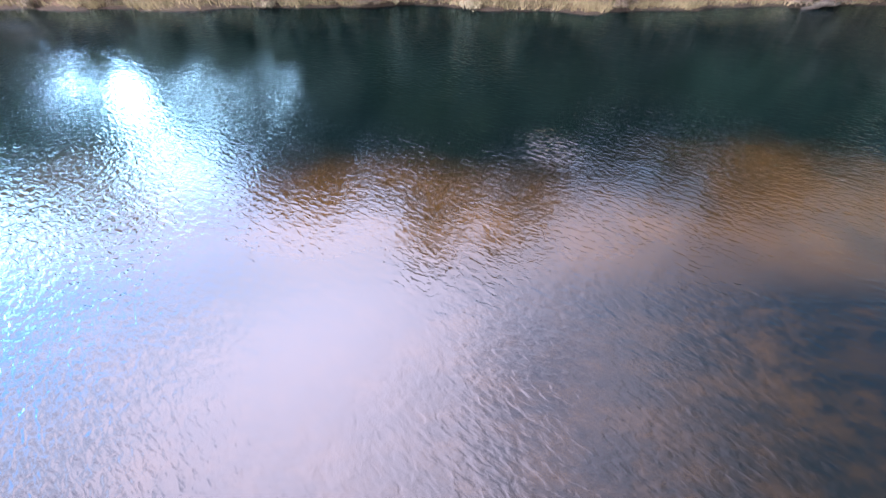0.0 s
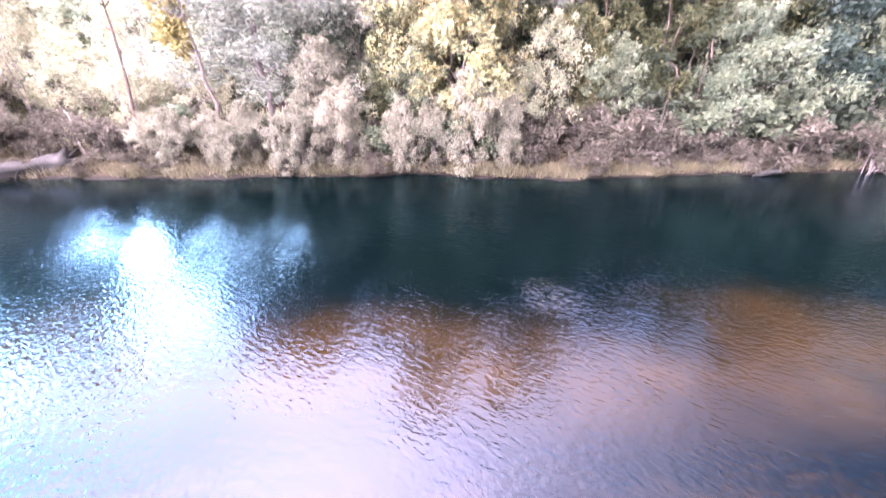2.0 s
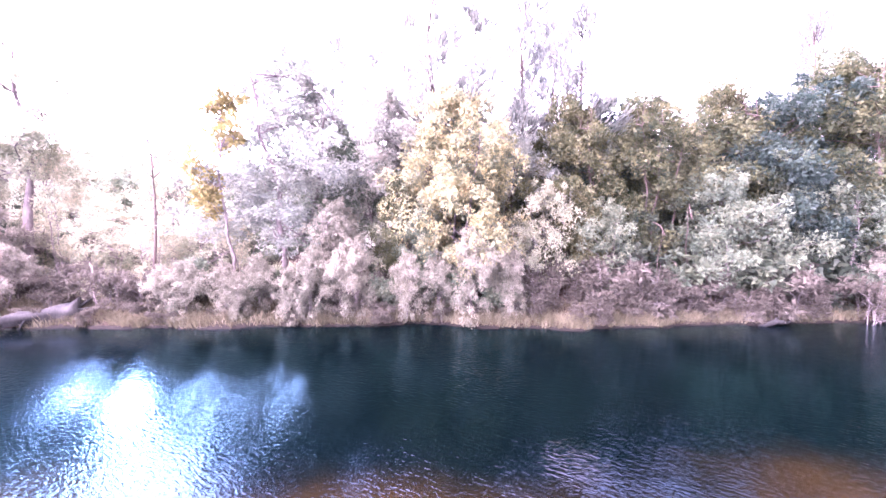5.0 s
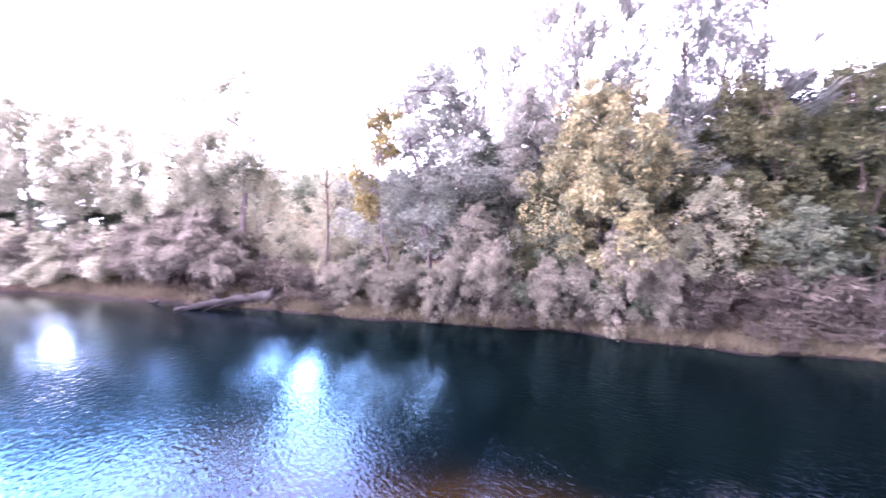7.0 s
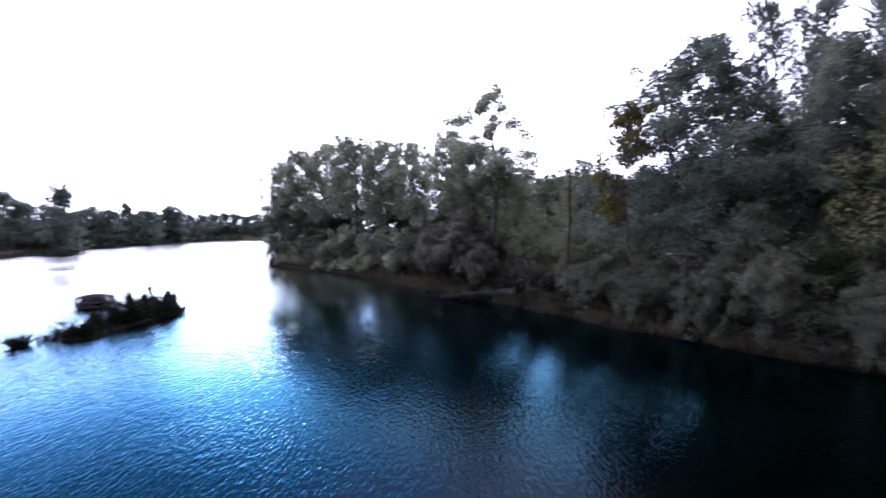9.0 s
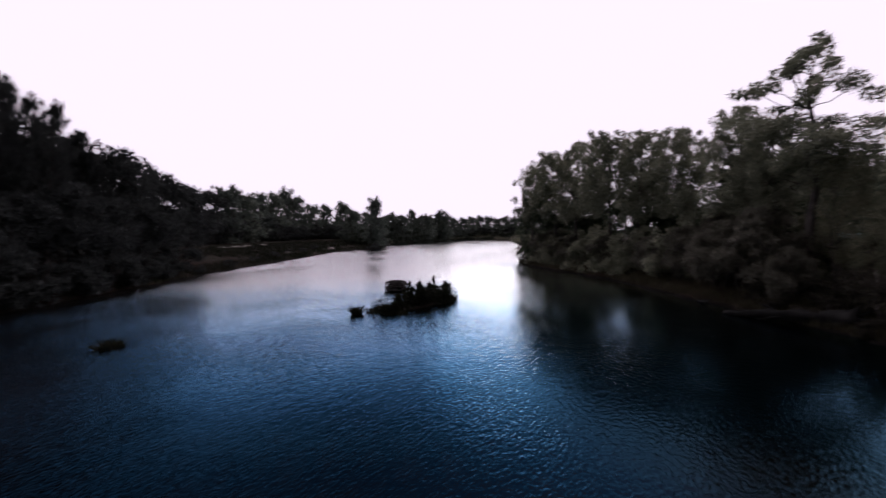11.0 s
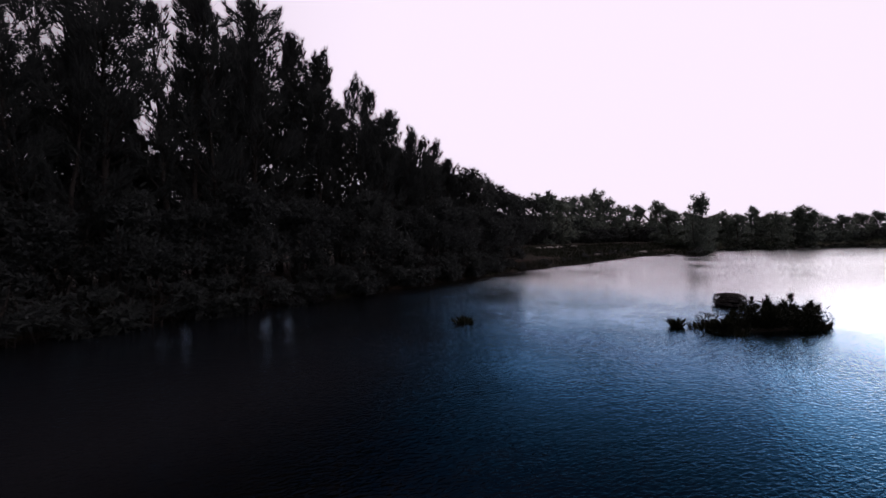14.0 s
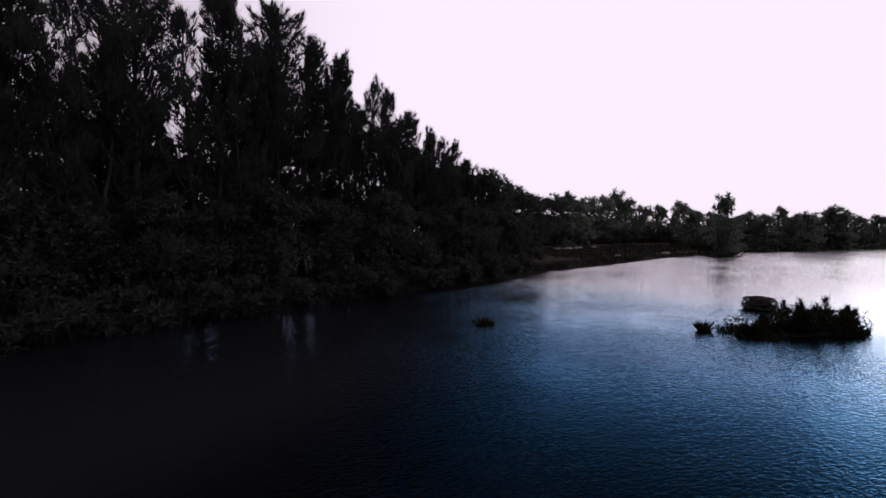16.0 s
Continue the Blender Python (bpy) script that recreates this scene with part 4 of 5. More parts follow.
for x, y, h, w in [(-19.2, 33.0, 3.4, 1.3), (-21.4, 34.2, 3.2, 1.3), (-23.6, 33.4, 3.5, 1.3), (-25.0, 28.0, 3.4, 1.3), (-27.4, 28.4, 3.3, 1.3), (-29.4, 28.0, 3.6, 1.3), (-15.6, 30.6, 3.6, 1.4), (-18.0, 31.4, 3.5, 1.4)]:
    plant("bush", x, y, h, None, w, G)
B = "brush along the near bank"
for k in range(46):
    x = -24 + k * 1.16 + rng.uniform(-0.4, 0.4)
    y = 20.4 + rng.uniform(-0.3, 1.4) - (0.3 if x > 14 else 0)
    if -2.6 < x < 0 or 3.6 < x < 8.5:
        y += 0.8
    if x > 9.5 and k % 2:
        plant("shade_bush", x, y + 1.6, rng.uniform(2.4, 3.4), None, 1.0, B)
    plant("brush" if x > 9.5 else "brush" if rng.random() < 0.66 else "bush", x, y, rng.uniform(1.5, 3.1) * (1.0 if x > -11 else 0.85), None, rng.uniform(0.8, 1.2), B)
for x, y, h, w in [(-25.5, 21.0, 4.0, 1.0), (-28.8, 21.6, 4.6, 1.1), (-32.5, 21.4, 4.2, 1.0), (-36.0, 21.0, 3.2, 0.9), (-27.0, 22.8, 5.2, 1.0), (-31.0, 23.2, 5.0, 1.0), (-22.8, 20.8, 3.2, 0.8), (23, 21.2, 3.0, 0.9)]:
    plant("brush_b", x, y, h, None, w, B)
for x, y, h in [(-40, 20.0, 2.4), (-43.5, 18.8, 2.2), (-47, 18.4, 2.6), (-50.5, 17.2, 2.2), (-54, 16.4, 2.4), (-57, 16.2, 2.0)]:
    plant("pale_bush", x, y, h, None, 1.2, B)
    plant("pale_bush", x - 1.4, y + 2.2, h * 1.1, None, 1.3, B)

for k in range(14):
    x = -31 - k * 2.1
    plant("pale_bush" if k % 3 else "brush_b", x, float(np.interp(x, [-60, -53, -46, -38, -30], [17.0, 17.8, 19.4, 21.0, 21.6])) + rng.uniform(0.0, 1.8), rng.uniform(2.8, 4.0), None, 1.3, B)
for k in range(26):
    x = -22.5 + k * 1.6 + rng.uniform(-0.6, 0.6)
    plant("brush", x, float(np.interp(x, [-24, -9, -1, 6, 11, 17, 30], [18.9, 19.2, 19.7, 18.8, 19.3, 20.0, 19.9])) + rng.uniform(0.35, 0.9), rng.uniform(0.6, 1.1), None, rng.uniform(1.0, 1.5), B)

W = "dark trees along the opposite bank"
for az, D, h, key, wide in [(196, 31, 17, "spire_b", 1.1), (189, 30, 18, "spire", 1.1), (183, 29.5, 17.2, "spire_b", 1.0), (177.5, 30, 16.8, "spire", 1.1), (172.4, 30, 17.6, "spire_b", 0.95), (167.4, 30.5, 19.4, "spire", 1.0), (163.8, 33, 12.4, "spire_c", 0.8), (160.2, 31, 20.6, "spire_c", 1.0), (156.4, 32.5, 20.4, "spire_b", 0.8), (152.6, 34, 20.6, "spire", 0.95),
                            (147.9, 36, 20.2, "spire", 0.8), (144.6, 37, 19.4, "spire", 0.8), (140.4, 39, 17.6, "spire_b", 0.75), (136.4, 40.5, 18.2, "spire_c", 1.0), (134, 43, 16.2, "spire_c", 0.9), (130.4, 45.5, 13.8, "spire_b", 0.9), (127, 49, 12.6, "spire", 1.0), (124.2, 52, 11.6, "dense", 1.0), (122, 56, 10.8, "spire_b", 1.0), (119.6, 60, 10.4, "dense", 1.0), (118.5, 63, 9.4, "dense", 1.0),
                            (117.4, 65, 9.4, "spire", 1.2), (115.4, 70, 9.4, "dense", 1.0), (113.6, 75, 11.0, "far", 1.2), (111.8, 80, 10.6, "far", 1.3), (110, 86, 10.8, "far", 1.3), (108.2, 92, 11.6, "far", 1.2), (106.8, 98, 13.4, "far", 0.8), (105.4, 100, 11.4, "far", 1.2), (103.6, 104, 10.0, "far", 1.2), (101.8, 108, 10.2, "far", 1.2), (99.6, 110, 11.2, "far", 1.2), (97.8, 112, 8.6, "far", 1.2)]:
    a = radians(az)
    if az < 117:  # a bare flat lies before the farther trees
        D, h = D * 1.35, 5 + (h - 5) * 1.35
    plant(key, -math.sin(a) * D - 0.6, math.cos(a) * D - 1.2, h * (1.0 if az > 152 else 0.96), None, wide, W)
    if 126 < az < 192 and not 161 < az < 168:
        a -= 0.045
        plant("spire" if key == "spire_b" else "spire_b", -math.sin(a) * (D + 5) - 0.6, math.cos(a) * (D + 5) - 1.2, h * 0.84, None, 1.1, W)
for k in range(24):
    x = 12 - k * 3.3
    yb = -25.8 - max(0, (x + 30) / 40) * 2.6 + max(0, (-48 - x) / 30) * 3
    plant("dense", x, yb - (1.6 if x > -46 else 10), rng.uniform(5.5, 7.5) * (1 if x > -40 else 0.75), None, 1.0, W)
    if x > -46:
        plant("bank_cover", x + rng.uniform(-0.5, 0.5), yb + 0.7, rng.uniform(2.4, 3.6), None, 1.2, "bushes along the opposite bank")
        plant("bank_cover", x + 1.7, yb + 0.6, rng.uniform(2.0, 3.0), None, 1.2, "bushes along the opposite bank")
    if x > -52:
        if k % 2:
            plant("dense", x + 1.6, yb - 9, rng.uniform(10, 12.5) * (0.68 if -32 < x < 4 else 1.0), None, 1.1, W)
        if k % 3 == 0 and not -32 < x < 4:
            plant("spire", x, yb - 14, rng.uniform(11, 15), None, 1.25, W)

for az, D, h in [(158, 36, 9.0), (161.5, 35, 8.6), (166, 35, 9.6), (170, 36, 10.5)]:
    plant("dense", -math.sin(radians(az)) * D, math.cos(radians(az)) * D, h, None, 1.0, W)
for k in range(7):
    plant("bank_cover", -47 - k * 6.6, -24.6 + k * 0.5, rng.uniform(0.7, 1.2), None, 1.6, "bushes along the opposite bank")
    plant("dense", -82 - k * 7, -44 + k * 0.7, 7.0, None, 1.3, W)

F = "trees on the far shore"
for az, D, h, wide in [(95.5, 108, 12.6, 0.75), (95.0, 112, 8.0, 1.2), (93.2, 150, 9.8, 1.3), (91.6, 150, 9.2, 1.4), (90.3, 165, 11.6, 0.9), (88.9, 170, 9.6, 1.4), (88.1, 160, 10.6, 1.1), (86.2, 170, 12.4, 1.3), (85.6, 172, 11.4, 1.3), (84.4, 190, 9.4, 1.6), (83, 200, 9.6, 1.6), (81.8, 210, 9.8, 1.6), (80.6, 215, 10.4, 1.4), (79.4, 220, 10.2, 1.6), (78.2, 225, 9.6, 1.6),
                       (77, 230, 10.6, 1.6), (75.8, 235, 10.4, 1.7), (74.4, 240, 11.0, 1.8), (73, 240, 10.0, 1.8), (71.5, 245, 10.6, 1.9), (98.6, 130, 9.6, 1.6), (96.6, 140, 9.2, 1.6), (94.2, 146, 8.4, 1.6), (92.4, 158, 8.6, 1.6), (89.6, 168, 8.4, 1.6), (87.2, 176, 9.0, 1.6),
                       (70, 250, 11, 2), (68, 255, 11, 2), (66, 260, 11, 2), (64, 260, 11, 2), (62, 262, 12, 2)]:
    a = radians(az)
    plant("far", -math.sin(a) * D - 0.8, math.cos(a) * D - 0.5, h, None, wide, F)
for k in range(22):
    a = radians(98.5 - k * 1.25)
    D = 112 + k * 5.2 + 8 * math.sin(k * 2.1)
    plant("shade_bush", -math.sin(a) * D, math.cos(a) * D, rng.uniform(2.4, 4.6), None, 2.0, "bushes on the far shore")


for k in range(44):
    a = radians(117 - k * 1.2)
    D = np.interp(k, [0, 15, 22, 30, 43], [112, 156, 190, 225, 268])
    plant("far", -math.sin(a) * D, math.cos(a) * D - 1.0, rng.uniform(5.0, 6.8), None, 2.2, F)
for k in range(34):
    a = radians(124 - k * 1.55)
    D = np.interp(k, [0, 10, 17, 24, 33], [76, 118, 150, 190, 240])
    plant("bank_cover", -math.sin(a) * D, math.cos(a) * D - 1.5, rng.uniform(4.0, 5.6), None, 1.5 + 0.02 * k, "bushes on the far shore")


# ---- the island, the mound and the reeds ----
def reed_clump(name, seed, radius, h, n, spread=0.5, mat=REED):
    rng = np.random.default_rng(seed)
    a, r = rng.uniform(0, 6.28, n), radius * np.sqrt(rng.uniform(0, 1, n))
    foot = np.stack([np.cos(a) * r, np.sin(a) * r, np.zeros(n) - 0.1], 1)
    tall = h * rng.uniform(0.45, 1.0, n) * (1 - 0.4 * (r / radius) ** 2)
    out = np.stack([np.cos(a), np.sin(a), np.zeros(n)], 1) * (r / radius)[:, None] * spread + rng.normal(0, 0.22, (n, 3)) * [1, 1, 0]
    tip = foot + out * tall[:, None] + np.stack([0 * a, 0 * a, tall], 1)
    mid = (foot + tip) / 2 + np.stack([0 * a, 0 * a, tall * 0.14], 1)
    side = unit(np.cross(tip - foot, rng.normal(0, 1, (n, 3)))) * (0.018 + 0.012 * h)
    v = np.stack([foot - side * 0.6, foot + side * 0.6, mid + side, mid - side, tip], 1).reshape(-1, 3)
    k = np.arange(n)[:, None] * 5
    tri = np.concatenate([k + [0, 1, 2], k + [0, 2, 3], k + [3, 2, 4]])
    return mesh_of(name, v, tri, mat)


def lump(name, seed, sx, sy, sz, mat, rough=0.16, sub=3, fall=0.0):
    bm = bmesh.new()
    bmesh.ops.create_icosphere(bm, subdivisions=sub, radius=1)
    for v in bm.verts:
        d = v.co.copy()
        n = noise.noise(d * 1.6 + Vector((seed, 0, 0))) + 0.5 * noise.noise(d * 4.1 + Vector((0, seed, 0)))
        v.co = Vector((d.x * sx, d.y * sy, d.z * sz)) * (1 + rough * 2 * n)
    me = bpy.data.meshes.new(name)
    bm.to_mesh(me)
    bm.free()
    me.materials.append(mat)
    me.polygons.foreach_set("use_smooth", np.ones(len(me.polygons), bool))
    return me


def sprig(seed, h, n, width=0.42):
    """A feathery upright sapling: a thin stem with short blades that point up along it."""
    rng = np.random.default_rng(seed)
    w = rng.uniform(0.08, 1, n)
    lean = np.array([rng.normal(0, 0.12), rng.normal(0, 0.12), 1.0])
    ring = unit(rng.normal(0, 1, (n, 3)) * [1, 1, 0.3])
    p = lean * (w * h)[:, None] + ring * (width * (1.05 - w) * rng.uniform(0.1, 1, n))[:, None]
    way = unit(lean + ring * 0.7 + rng.normal(0, 0.2, (n, 3)))
    side = unit(np.cross(way, rng.normal(0, 1, (n, 3)))) * rng.uniform(0.012, 0.026, n)[:, None]
    v = np.stack([p - side, p + side, p + way * rng.uniform(0.14, 0.32, n)[:, None]], 1).reshape(-1, 3)
    return mesh_of("sapling", v, np.arange(n * 3).reshape(-1, 3), REED)


island = tagged(new("river_islet"), "low muddy islet covered in dark reeds and feathery saplings", "islet")
island.matrix_basis = pose(-27.4, -0.65, 0, 0, 0, 140)
island.scale = (1.06, 1.0, 0.96)
part("mud_bank", lump("mud_bank", 3.0, 3.1, 0.85, 0.1, MUD, 0.1), island, "dark wet mud")
rng = np.random.default_rng(9)
for k in range(30):
    x = rng.uniform(-3.2, 3.7)
    y = rng.uniform(-0.95, 0.95) * math.sqrt(max(0.05, 1 - (x / 4.6) ** 2))
    hh = (0.42 + 0.35 * math.exp(-((x - 0.6) / 2.0) ** 2)) * rng.uniform(0.8, 1.2)
    ob = part("reed_tuft", reed_clump("reed_tuft", 40 + k, 0.6, hh, 130, 0.6), island)
    ob.location = (x, y, 0.03)
for k in range(26):
    x = -3.2 + 6.8 * (k + rng.uniform(0, 1)) / 26
    y = rng.uniform(-0.7, 0.7) * math.sqrt(max(0.05, 1 - (x / 4.6) ** 2))
    hh = (0.85 + 0.55 * math.exp(-((x - 0.4) / 2.0) ** 2)) * rng.uniform(0.75, 1.1)
    hh *= 0.45 + 0.55 * min(1.0, max(0.0, (x + 3.2) / 3.2))
    if k in (8, 12, 15, 20):
        hh *= 1.5
    ob = part("sapling", sprig(140 + k, hh, 330, rng.uniform(0.38, 0.6)), island, "feathery dark sapling")
    ob["kind"] = "stuff"
    ob.location = (x, y, 0.02)
for k in range(14):
    x = rng.uniform(-3.2, 3.0)
    y = rng.uniform(-0.9, 0.9) * math.sqrt(max(0.05, 1 - (x / 4.6) ** 2))
    c = rng.normal(0, 0.32, (14, 3)) * [1, 1, 0.7] + [0, 0, 0.4 + 0.25 * math.exp(-((x - 0.4) / 2.0) ** 2)]
    v, f = leaves(c, np.full(14, 0.3), 30, 0.17, 0.6, rng, 1.0, 0.3)
    ob = part("shrub", mesh_of("shrub", v, f, REED), island, "low dark shrub")
    ob.location = (x, y, 0.03)

mound = tagged(new("brush_mound"), "flat-topped mound of dead brush standing in the water", "brush mound")
mound.matrix_basis = pose(-33.9, -2.35, 0)
mound.scale = (0.86, 0.86, 0.88)
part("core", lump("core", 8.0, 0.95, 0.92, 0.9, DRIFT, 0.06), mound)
rng = np.random.default_rng(31)
sticks = []
for q in range(620):
    a, z = rng.uniform(0, 6.28), rng.uniform(0, 1)
    rim = 0.92 + 0.14 * math.sin(z * 2.6) - 0.2 * z ** 3
    s = np.array([math.cos(a) * rim, math.sin(a) * rim, 0.04 + 0.78 * z]) if q % 3 else np.array([math.cos(a) * rim * z, math.sin(a) * rim * z, 0.9 - 0.16 * z * z])
    e = s + np.array([-math.sin(a), math.cos(a), 0]) * rng.choice([-1, 1]) * rng.uniform(0.2, 0.6) + np.array([math.cos(a), math.sin(a), 0.4]) * rng.uniform(-0.08, 0.12)
    sticks.append(tube(bend(s, e, 3, 0.03, rng), [0.022, 0.017, 0.008], 4))
part("stick_tangle", tube_mesh("stick_tangle", sticks, GREY_BARK), mound, "tangled dead sticks")["kind"] = "stuff"

for k, (x, y, r, h) in enumerate([(-18.6, -13.7, 0.4, 0.6), (-24.7, -4.3, 0.2, 0.8)]):
    t = new("reed_clump", reed_clump("reed_clump", 70 + k, r, h, 160, 0.9))
    t.matrix_basis = pose(x, y, 0)
    tagged(t, "small dark clump of reeds rising from the water", "reeds", "reed clumps in the river")


for k, (x, y, sx, turn) in enumerate([(-72.0, -33.5, 2.2, 20), (-75.5, -32.6, 1.5, -10), (-79.5, -32.4, 2.6, 8), (-84.5, -31.0, 2.0, 15), (-73.5, -23.0, 1.2, -15), (-84.0, -23.2, 1.4, 5), (-93.0, -19.4, 1.5, 0), (-104.0, -8.0, 1.6, 0), (-114.0, -8.0, 1.8, 15)]):
    t = new("river_stone", lump("river_stone", 5.0 + k * 3, sx, 0.8, 0.3, ROCK, 0.14))
    t.matrix_basis = pose(x, y, height(x, y) + 0.06, 0, 0, turn)
    tagged(t, "pale flat stone on the dark flat beside the river", "stone", "stones along the opposite bank")
post = tagged(new("mooring_post"), "short pale weathered post on the muddy flat", "post")
post.matrix_basis = pose(-59.0, -35.5, height(-59.0, -35.5))
rng = np.random.default_rng(77)
part("stake", tube_mesh("stake", [tube(bend(np.array([0, 0, -0.3]), np.array([0.05, 0.03, 1.05]), 6, 0.01, rng), np.linspace(0.12, 0.1, 6), 9, 0.05, rng)], PALE_BARK), post)
part("cap", lump("cap", 2.0, 0.15, 0.15, 0.09, PALE_BARK, 0.06, 2), post, "bleached broken top").location = (0.05, 0.03, 1.07)
plant("bank_cover", -98.4, -10.2, 2.4, None, 1.5, "bushes on the far shore")


# ---- sheds behind the trees ----
def box_mesh(name, size, mat, bevel=0.015):
    bm = bmesh.new()
    bmesh.ops.create_cube(bm, size=1)
    for v in bm.verts:
        v.co = Vector((v.co.x * size[0], v.co.y * size[1], v.co.z * size[2]))
    bmesh.ops.bevel(bm, geom=list(bm.edges), offset=bevel, segments=1, affect="EDGES")
    me = bpy.data.meshes.new(name)
    bm.to_mesh(me)
    bm.free()
    me.materials.append(mat)
    return me


def roof_sheet(name, w, d, mat):
    """A corrugated sheet, sloping to the front."""
    n = 40
    x = np.linspace(-w / 2, w / 2, n)
    z = 0.025 * np.sin(np.arange(n) * np.pi / 2)
    v = []
    for y, up in ((-d / 2, 0.0), (d / 2, 0.5)):
        v += [(a, y, up + c) for a, c in zip(x, z)]
    v += [(p[0], p[1], p[2] - 0.03) for p in v]
    k, m = np.arange(n - 1), 2 * n
    f = np.concatenate([np.stack([k, k + 1, k + n + 1, k + n], 1), np.stack([k + m, k + m + n, k + m + n + 1, k + m + 1], 1), np.stack([k, k + m, k + m + 1, k + 1], 1), np.stack([k + n, k + n + 1, k + m + n + 1, k + m + n], 1)])
    return mesh_of(name, v, f, mat)


def shed(x, y, w, d, h, turn, roof_mat, wall_mat, label):
    root = tagged(new("shed"), label, "shed")
    root.matrix_basis = pose(x, y, height(x, y), 0, 0, turn)
    for sx, sy, px, py in ((w, 0.08, 0, -d / 2), (w, 0.08, 0, d / 2), (0.08, d - 0.09, -w / 2 + 0.04, 0), (0.08, d - 0.09, w / 2 - 0.04, 0)):
        part("wall", box_mesh("shed_wall", (sx, sy, h + 0.4), wall_mat), root).location = (px, py, h / 2 - 0.2)
    part("door", box_mesh("shed_door", (0.9, 0.05, 2.0), DARK_BARK), root, "dark door").location = (0.2 * w, -d / 2 - 0.07, 1.0)
    part("roof", roof_sheet("shed_roof", w + 0.5, d + 0.6, roof_mat), root).location = (0, 0, h + 0.05)


PALE_METAL = bark_material("pale_roof_metal", (0.5, 0.5, 0.5), (0.7, 0.7, 0.7), 1.0, 0.1)
TEAL_METAL = bark_material("teal_roof_metal", (0.16, 0.32, 0.33), (0.3, 0.48, 0.48), 1.0, 0.1)
shed(-22.5, 37.5, 4.2, 3.0, 2.5, 25, PALE_METAL, ROCK, "small shed with a pale metal roof behind the trees")
shed(-29.5, 30.5, 3.4, 2.6, 2.5, 40, TEAL_METAL, ROCK, "small shed with a faded teal roof behind the trees")


# ---- logs and dead wood ----
def fallen_log():
    rng = np.random.default_rng(4)
    root = tagged(new("fallen_log"), "weathered grey fallen tree trunk lying into the water", "log")
    a, b = np.array([-23.3, 17.4, -0.04]), np.array([-18.4, 20.3, 0.62])
    path = bend(a, b, 14, 0.03, rng, 0.06)
    part("trunk", tube_mesh("log_trunk", [tube(path, np.interp(np.arange(14), [0, 3, 9, 12, 13], [0.12, 0.2, 0.33, 0.48, 0.56]), 14, 0.13, rng)], DRIFT), root)
    part("broken_limb", tube_mesh("log_limb", [tube(bend(path[9], np.array([-23.9, 17.9, -0.02]), 10, 0.04, rng, 0.1), np.linspace(0.2, 0.05, 10), 8, 0.08, rng)], DRIFT), root)
    for q in range(7):
        w = 6.28 * q / 7
        e = b + np.array([0.45, 0.26, 0.0]) * rng.uniform(0.5, 1.1) + np.array([-0.5 * math.cos(w), 0.85 * math.cos(w), 0.75 * math.sin(w)]) * rng.uniform(0.5, 0.95)
        part("root", tube_mesh("log_root", [tube(bend(path[12], e, 5, 0.04, rng), np.linspace(0.16, 0.03, 5), 6, 0.08, rng)], DRIFT), root)
    for (k, e, r) in [(6, (-22.2, 18.6, 0.8), 0.09), (7, (-21.6, 17.6, -0.1), 0.09), (3, (-23.6, 18.3, 0.35), 0.05), (9, (-20.1, 18.8, -0.05), 0.08), (10, (-19.8, 20.4, 1.2), 0.06)]:
        part("branch", tube_mesh("log_branch", [tube(bend(path[k], np.array(e), 6, 0.05, rng, 0.08), np.linspace(r, 0.02, 6), 7, 0.05, rng)], DRIFT), root)
    return root


def driftwood(x, y, length, r, turn, seed):
    rng = np.random.default_rng(seed)
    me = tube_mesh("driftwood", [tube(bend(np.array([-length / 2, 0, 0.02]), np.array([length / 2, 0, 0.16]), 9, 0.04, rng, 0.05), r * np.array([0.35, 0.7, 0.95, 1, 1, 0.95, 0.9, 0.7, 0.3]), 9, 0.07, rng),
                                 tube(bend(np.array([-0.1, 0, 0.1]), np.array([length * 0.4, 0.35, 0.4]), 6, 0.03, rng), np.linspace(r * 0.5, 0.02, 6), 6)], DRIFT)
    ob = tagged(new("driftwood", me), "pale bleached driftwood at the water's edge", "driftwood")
    ob.matrix_basis = pose(x, y, 0.02, 0, 0, turn)
    return ob


def dead_tree(x, y, h, lean_x, lean_y, r, mat, seed, label, branches=7):
    rng = np.random.default_rng(seed)
    root = tagged(new("dead_tree"), label, "tree")
    root.matrix_basis = pose(x, y, height(x, y))
    path = bend(np.array([0, 0, -0.4]), np.array([lean_x, lean_y, h]), 11, 0.05, rng)
    part("trunk", tube_mesh("dead_trunk", [tube(path, np.linspace(r, 0.02, 11), 7, 0.04, rng)], mat), root)
    for k in range(branches):
        i = int(rng.integers(4, 10))
        a = rng.uniform(0, 6.28)
        e = path[i] + np.array([math.cos(a), math.sin(a), rng.uniform(0.3, 1.2)]) * rng.uniform(0.5, 1.3)
        part("branch", tube_mesh("dead_branch", [tube(bend(path[i], e, 5, 0.05, rng), np.linspace(r * 0.4, 0.01, 5), 5)], mat), root)
    return root


fallen_log()
driftwood(16.1, 19.45, 1.7, 0.13, 8, 51)
driftwood(-26.5, 18.5, 1.6, 0.09, -12, 52)
dead_tree(-15.8, 22.2, 9.4, -0.3, 0.2, 0.1, DARK_BARK, 61, "dark leafless dead tree", 9)
dead_tree(14.6, 21.0, 3.6, 0.1, 0.0, 0.04, GREY_BARK, 62, "thin pale bare stem on the bank", 4)
dead_tree(17.2, 22.0, 5.0, 1.0, 0.3, 0.07, PALE_BARK, 63, "pale leaning bare stem", 3)
dead_tree(-17.9, 20.7, 2.4, -0.5, 0.2, 0.05, PALE_BARK, 64, "short pale broken stem beside the log", 2)


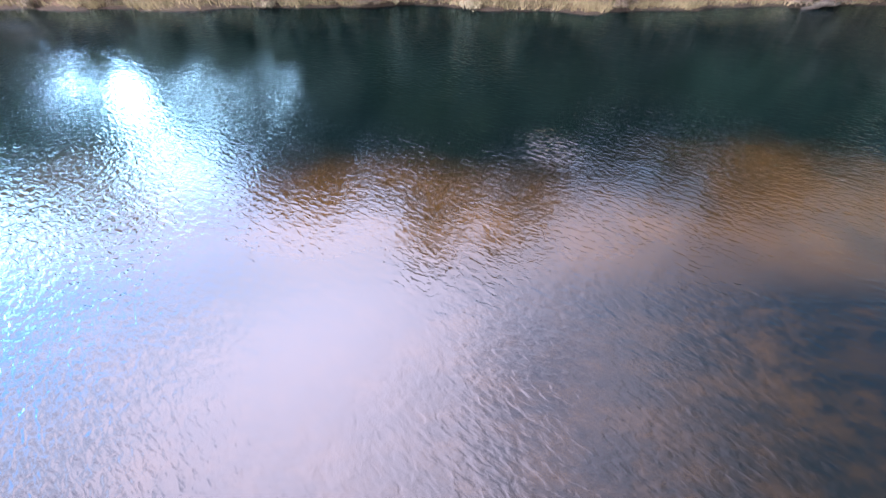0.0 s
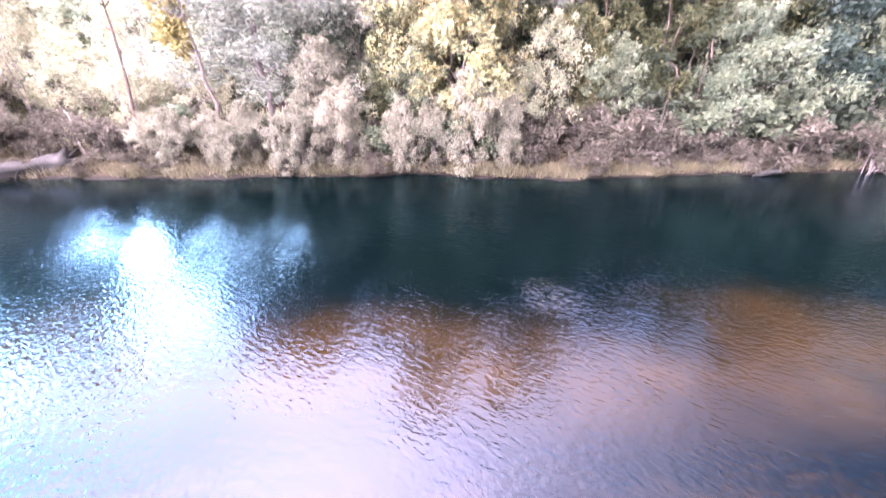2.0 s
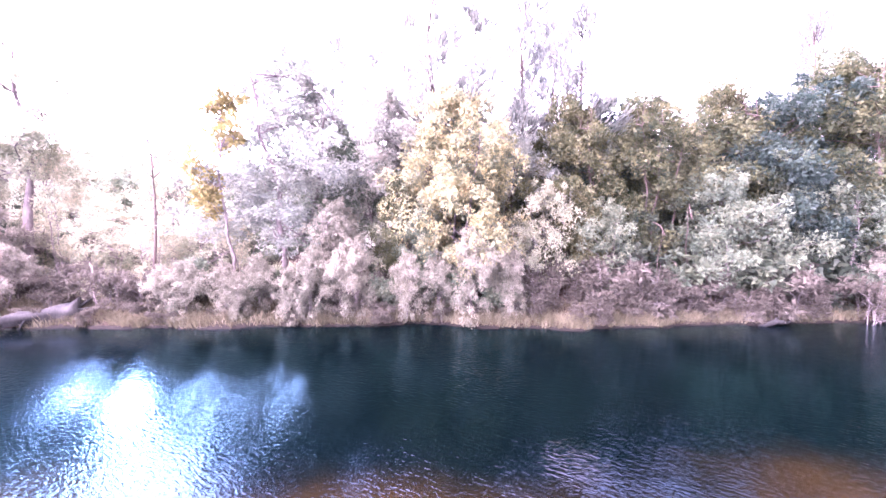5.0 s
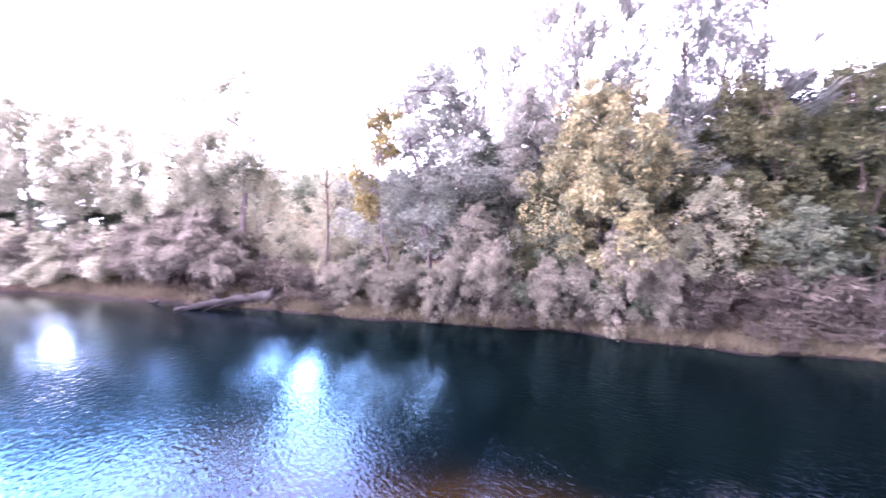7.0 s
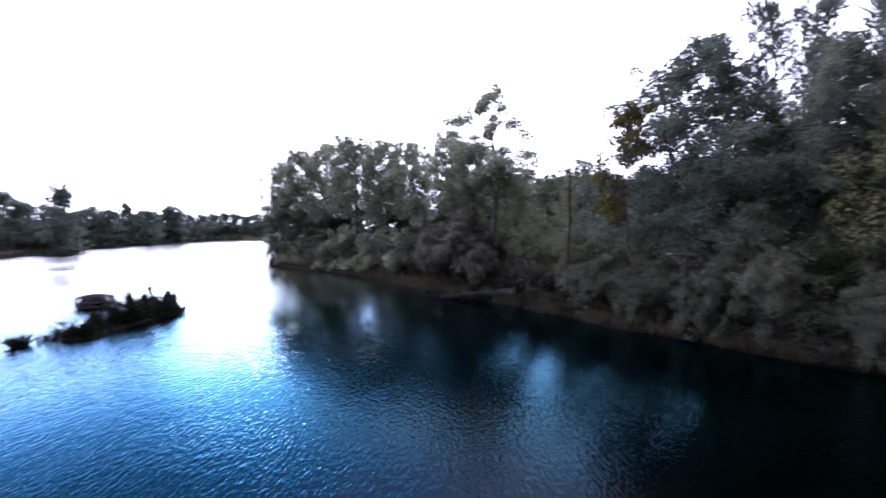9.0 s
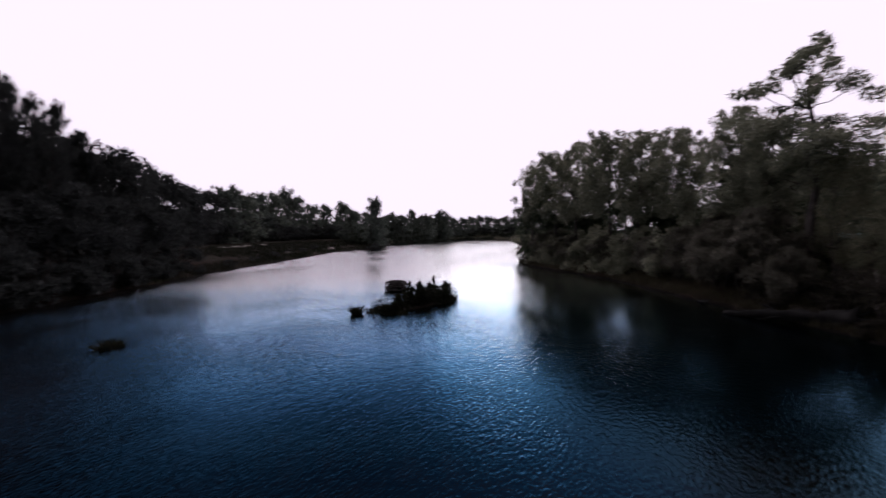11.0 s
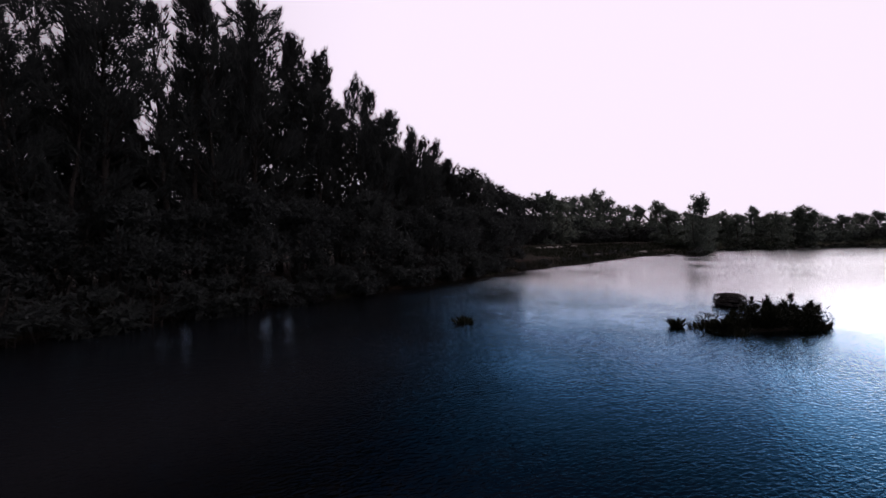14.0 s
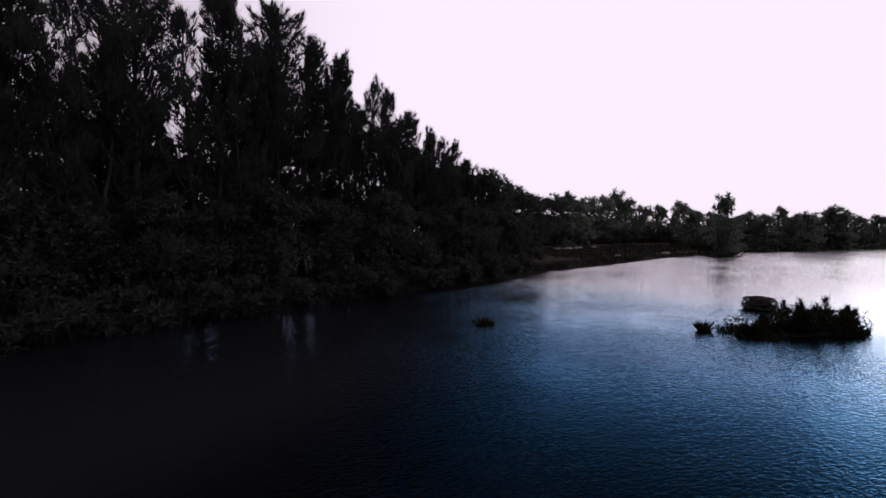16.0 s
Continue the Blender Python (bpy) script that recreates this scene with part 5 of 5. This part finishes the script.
# ---- grass ----
def bank_grass(name, n, x0, x1, y0, y1, s0, s1, h, seed, mat, blade=0.014):
    rng = np.random.default_rng(seed)
    x, y = rng.uniform(x0, x1, n * 4), rng.uniform(y0, y1, n * 4)
    s = shore(x, y)
    ok = (s > s0) & (s < s1) & (rng.random(n * 4) < 0.55 + 0.45 * wave(x, y, 0.8, 2.0))
    x, y = x[ok][:n], y[ok][:n]
    z, n = land(x, y), len(x)
    foot = np.stack([x, y, z - 0.03], 1)[z > 0.02]
    n = len(foot)
    tall = h * rng.uniform(0.4, 1.15, n)
    bow = rng.normal(0, 0.42, (n, 3)) * [1, 1, 0] + [0, -0.12, 0]
    tip = foot + np.stack([0 * tall, 0 * tall, tall], 1) + bow * tall[:, None]
    mid = (foot + tip) / 2 + np.stack([0 * tall, 0 * tall, tall * 0.12], 1)
    side = unit(np.cross(tip - foot, rng.normal(0, 1, (n, 3)))) * blade
    v = np.stack([foot - side, foot + side, mid + side * 0.8, mid - side * 0.8, tip], 1).reshape(-1, 3)
    k = np.arange(n)[:, None] * 5
    return new(name, mesh_of(name, v, np.concatenate([k + [0, 1, 2], k + [0, 2, 3], k + [3, 2, 4]]), mat))


tagged(bank_grass("bank_grass", 56000, -24, 27, 18.2, 23.5, -0.25, 2.4, 0.45, 81, STRAW), "pale dry straw-coloured grass along the water's edge", "grass", kind="stuff")
tagged(bank_grass("bank_grass", 9000, -27, -10, 21, 31, 1.6, 12, 0.6, 84, CREAM), "tall pale grass under the thin trees", "grass", kind="stuff")
tagged(bank_grass("bank_grass", 16000, -62, -24, 13.5, 23, 0.15, 2.6, 0.5, 82, STRAW), "dry grass on the shaded bank of the point", "grass", kind="stuff")
tagged(bank_grass("bank_grass", 26000, -76, 12, -31, -18, -0.2, 2.2, 0.7, 83, REED), "dark grass along the opposite bank", "grass", kind="stuff")
tagged(bank_grass("bank_grass", 14000, -120, -60, -42, -4, 0.2, 14, 0.6, 86, REED, 0.05), "dark rank grass on the muddy flat", "grass", kind="stuff")
tagged(bank_grass("flat_grass", 12000, -215, -120, -14, 62, 0.4, 26, 0.8, 85, CREAM, 0.06), "pale rank grass on the flats of the far shore", "grass", kind="stuff")
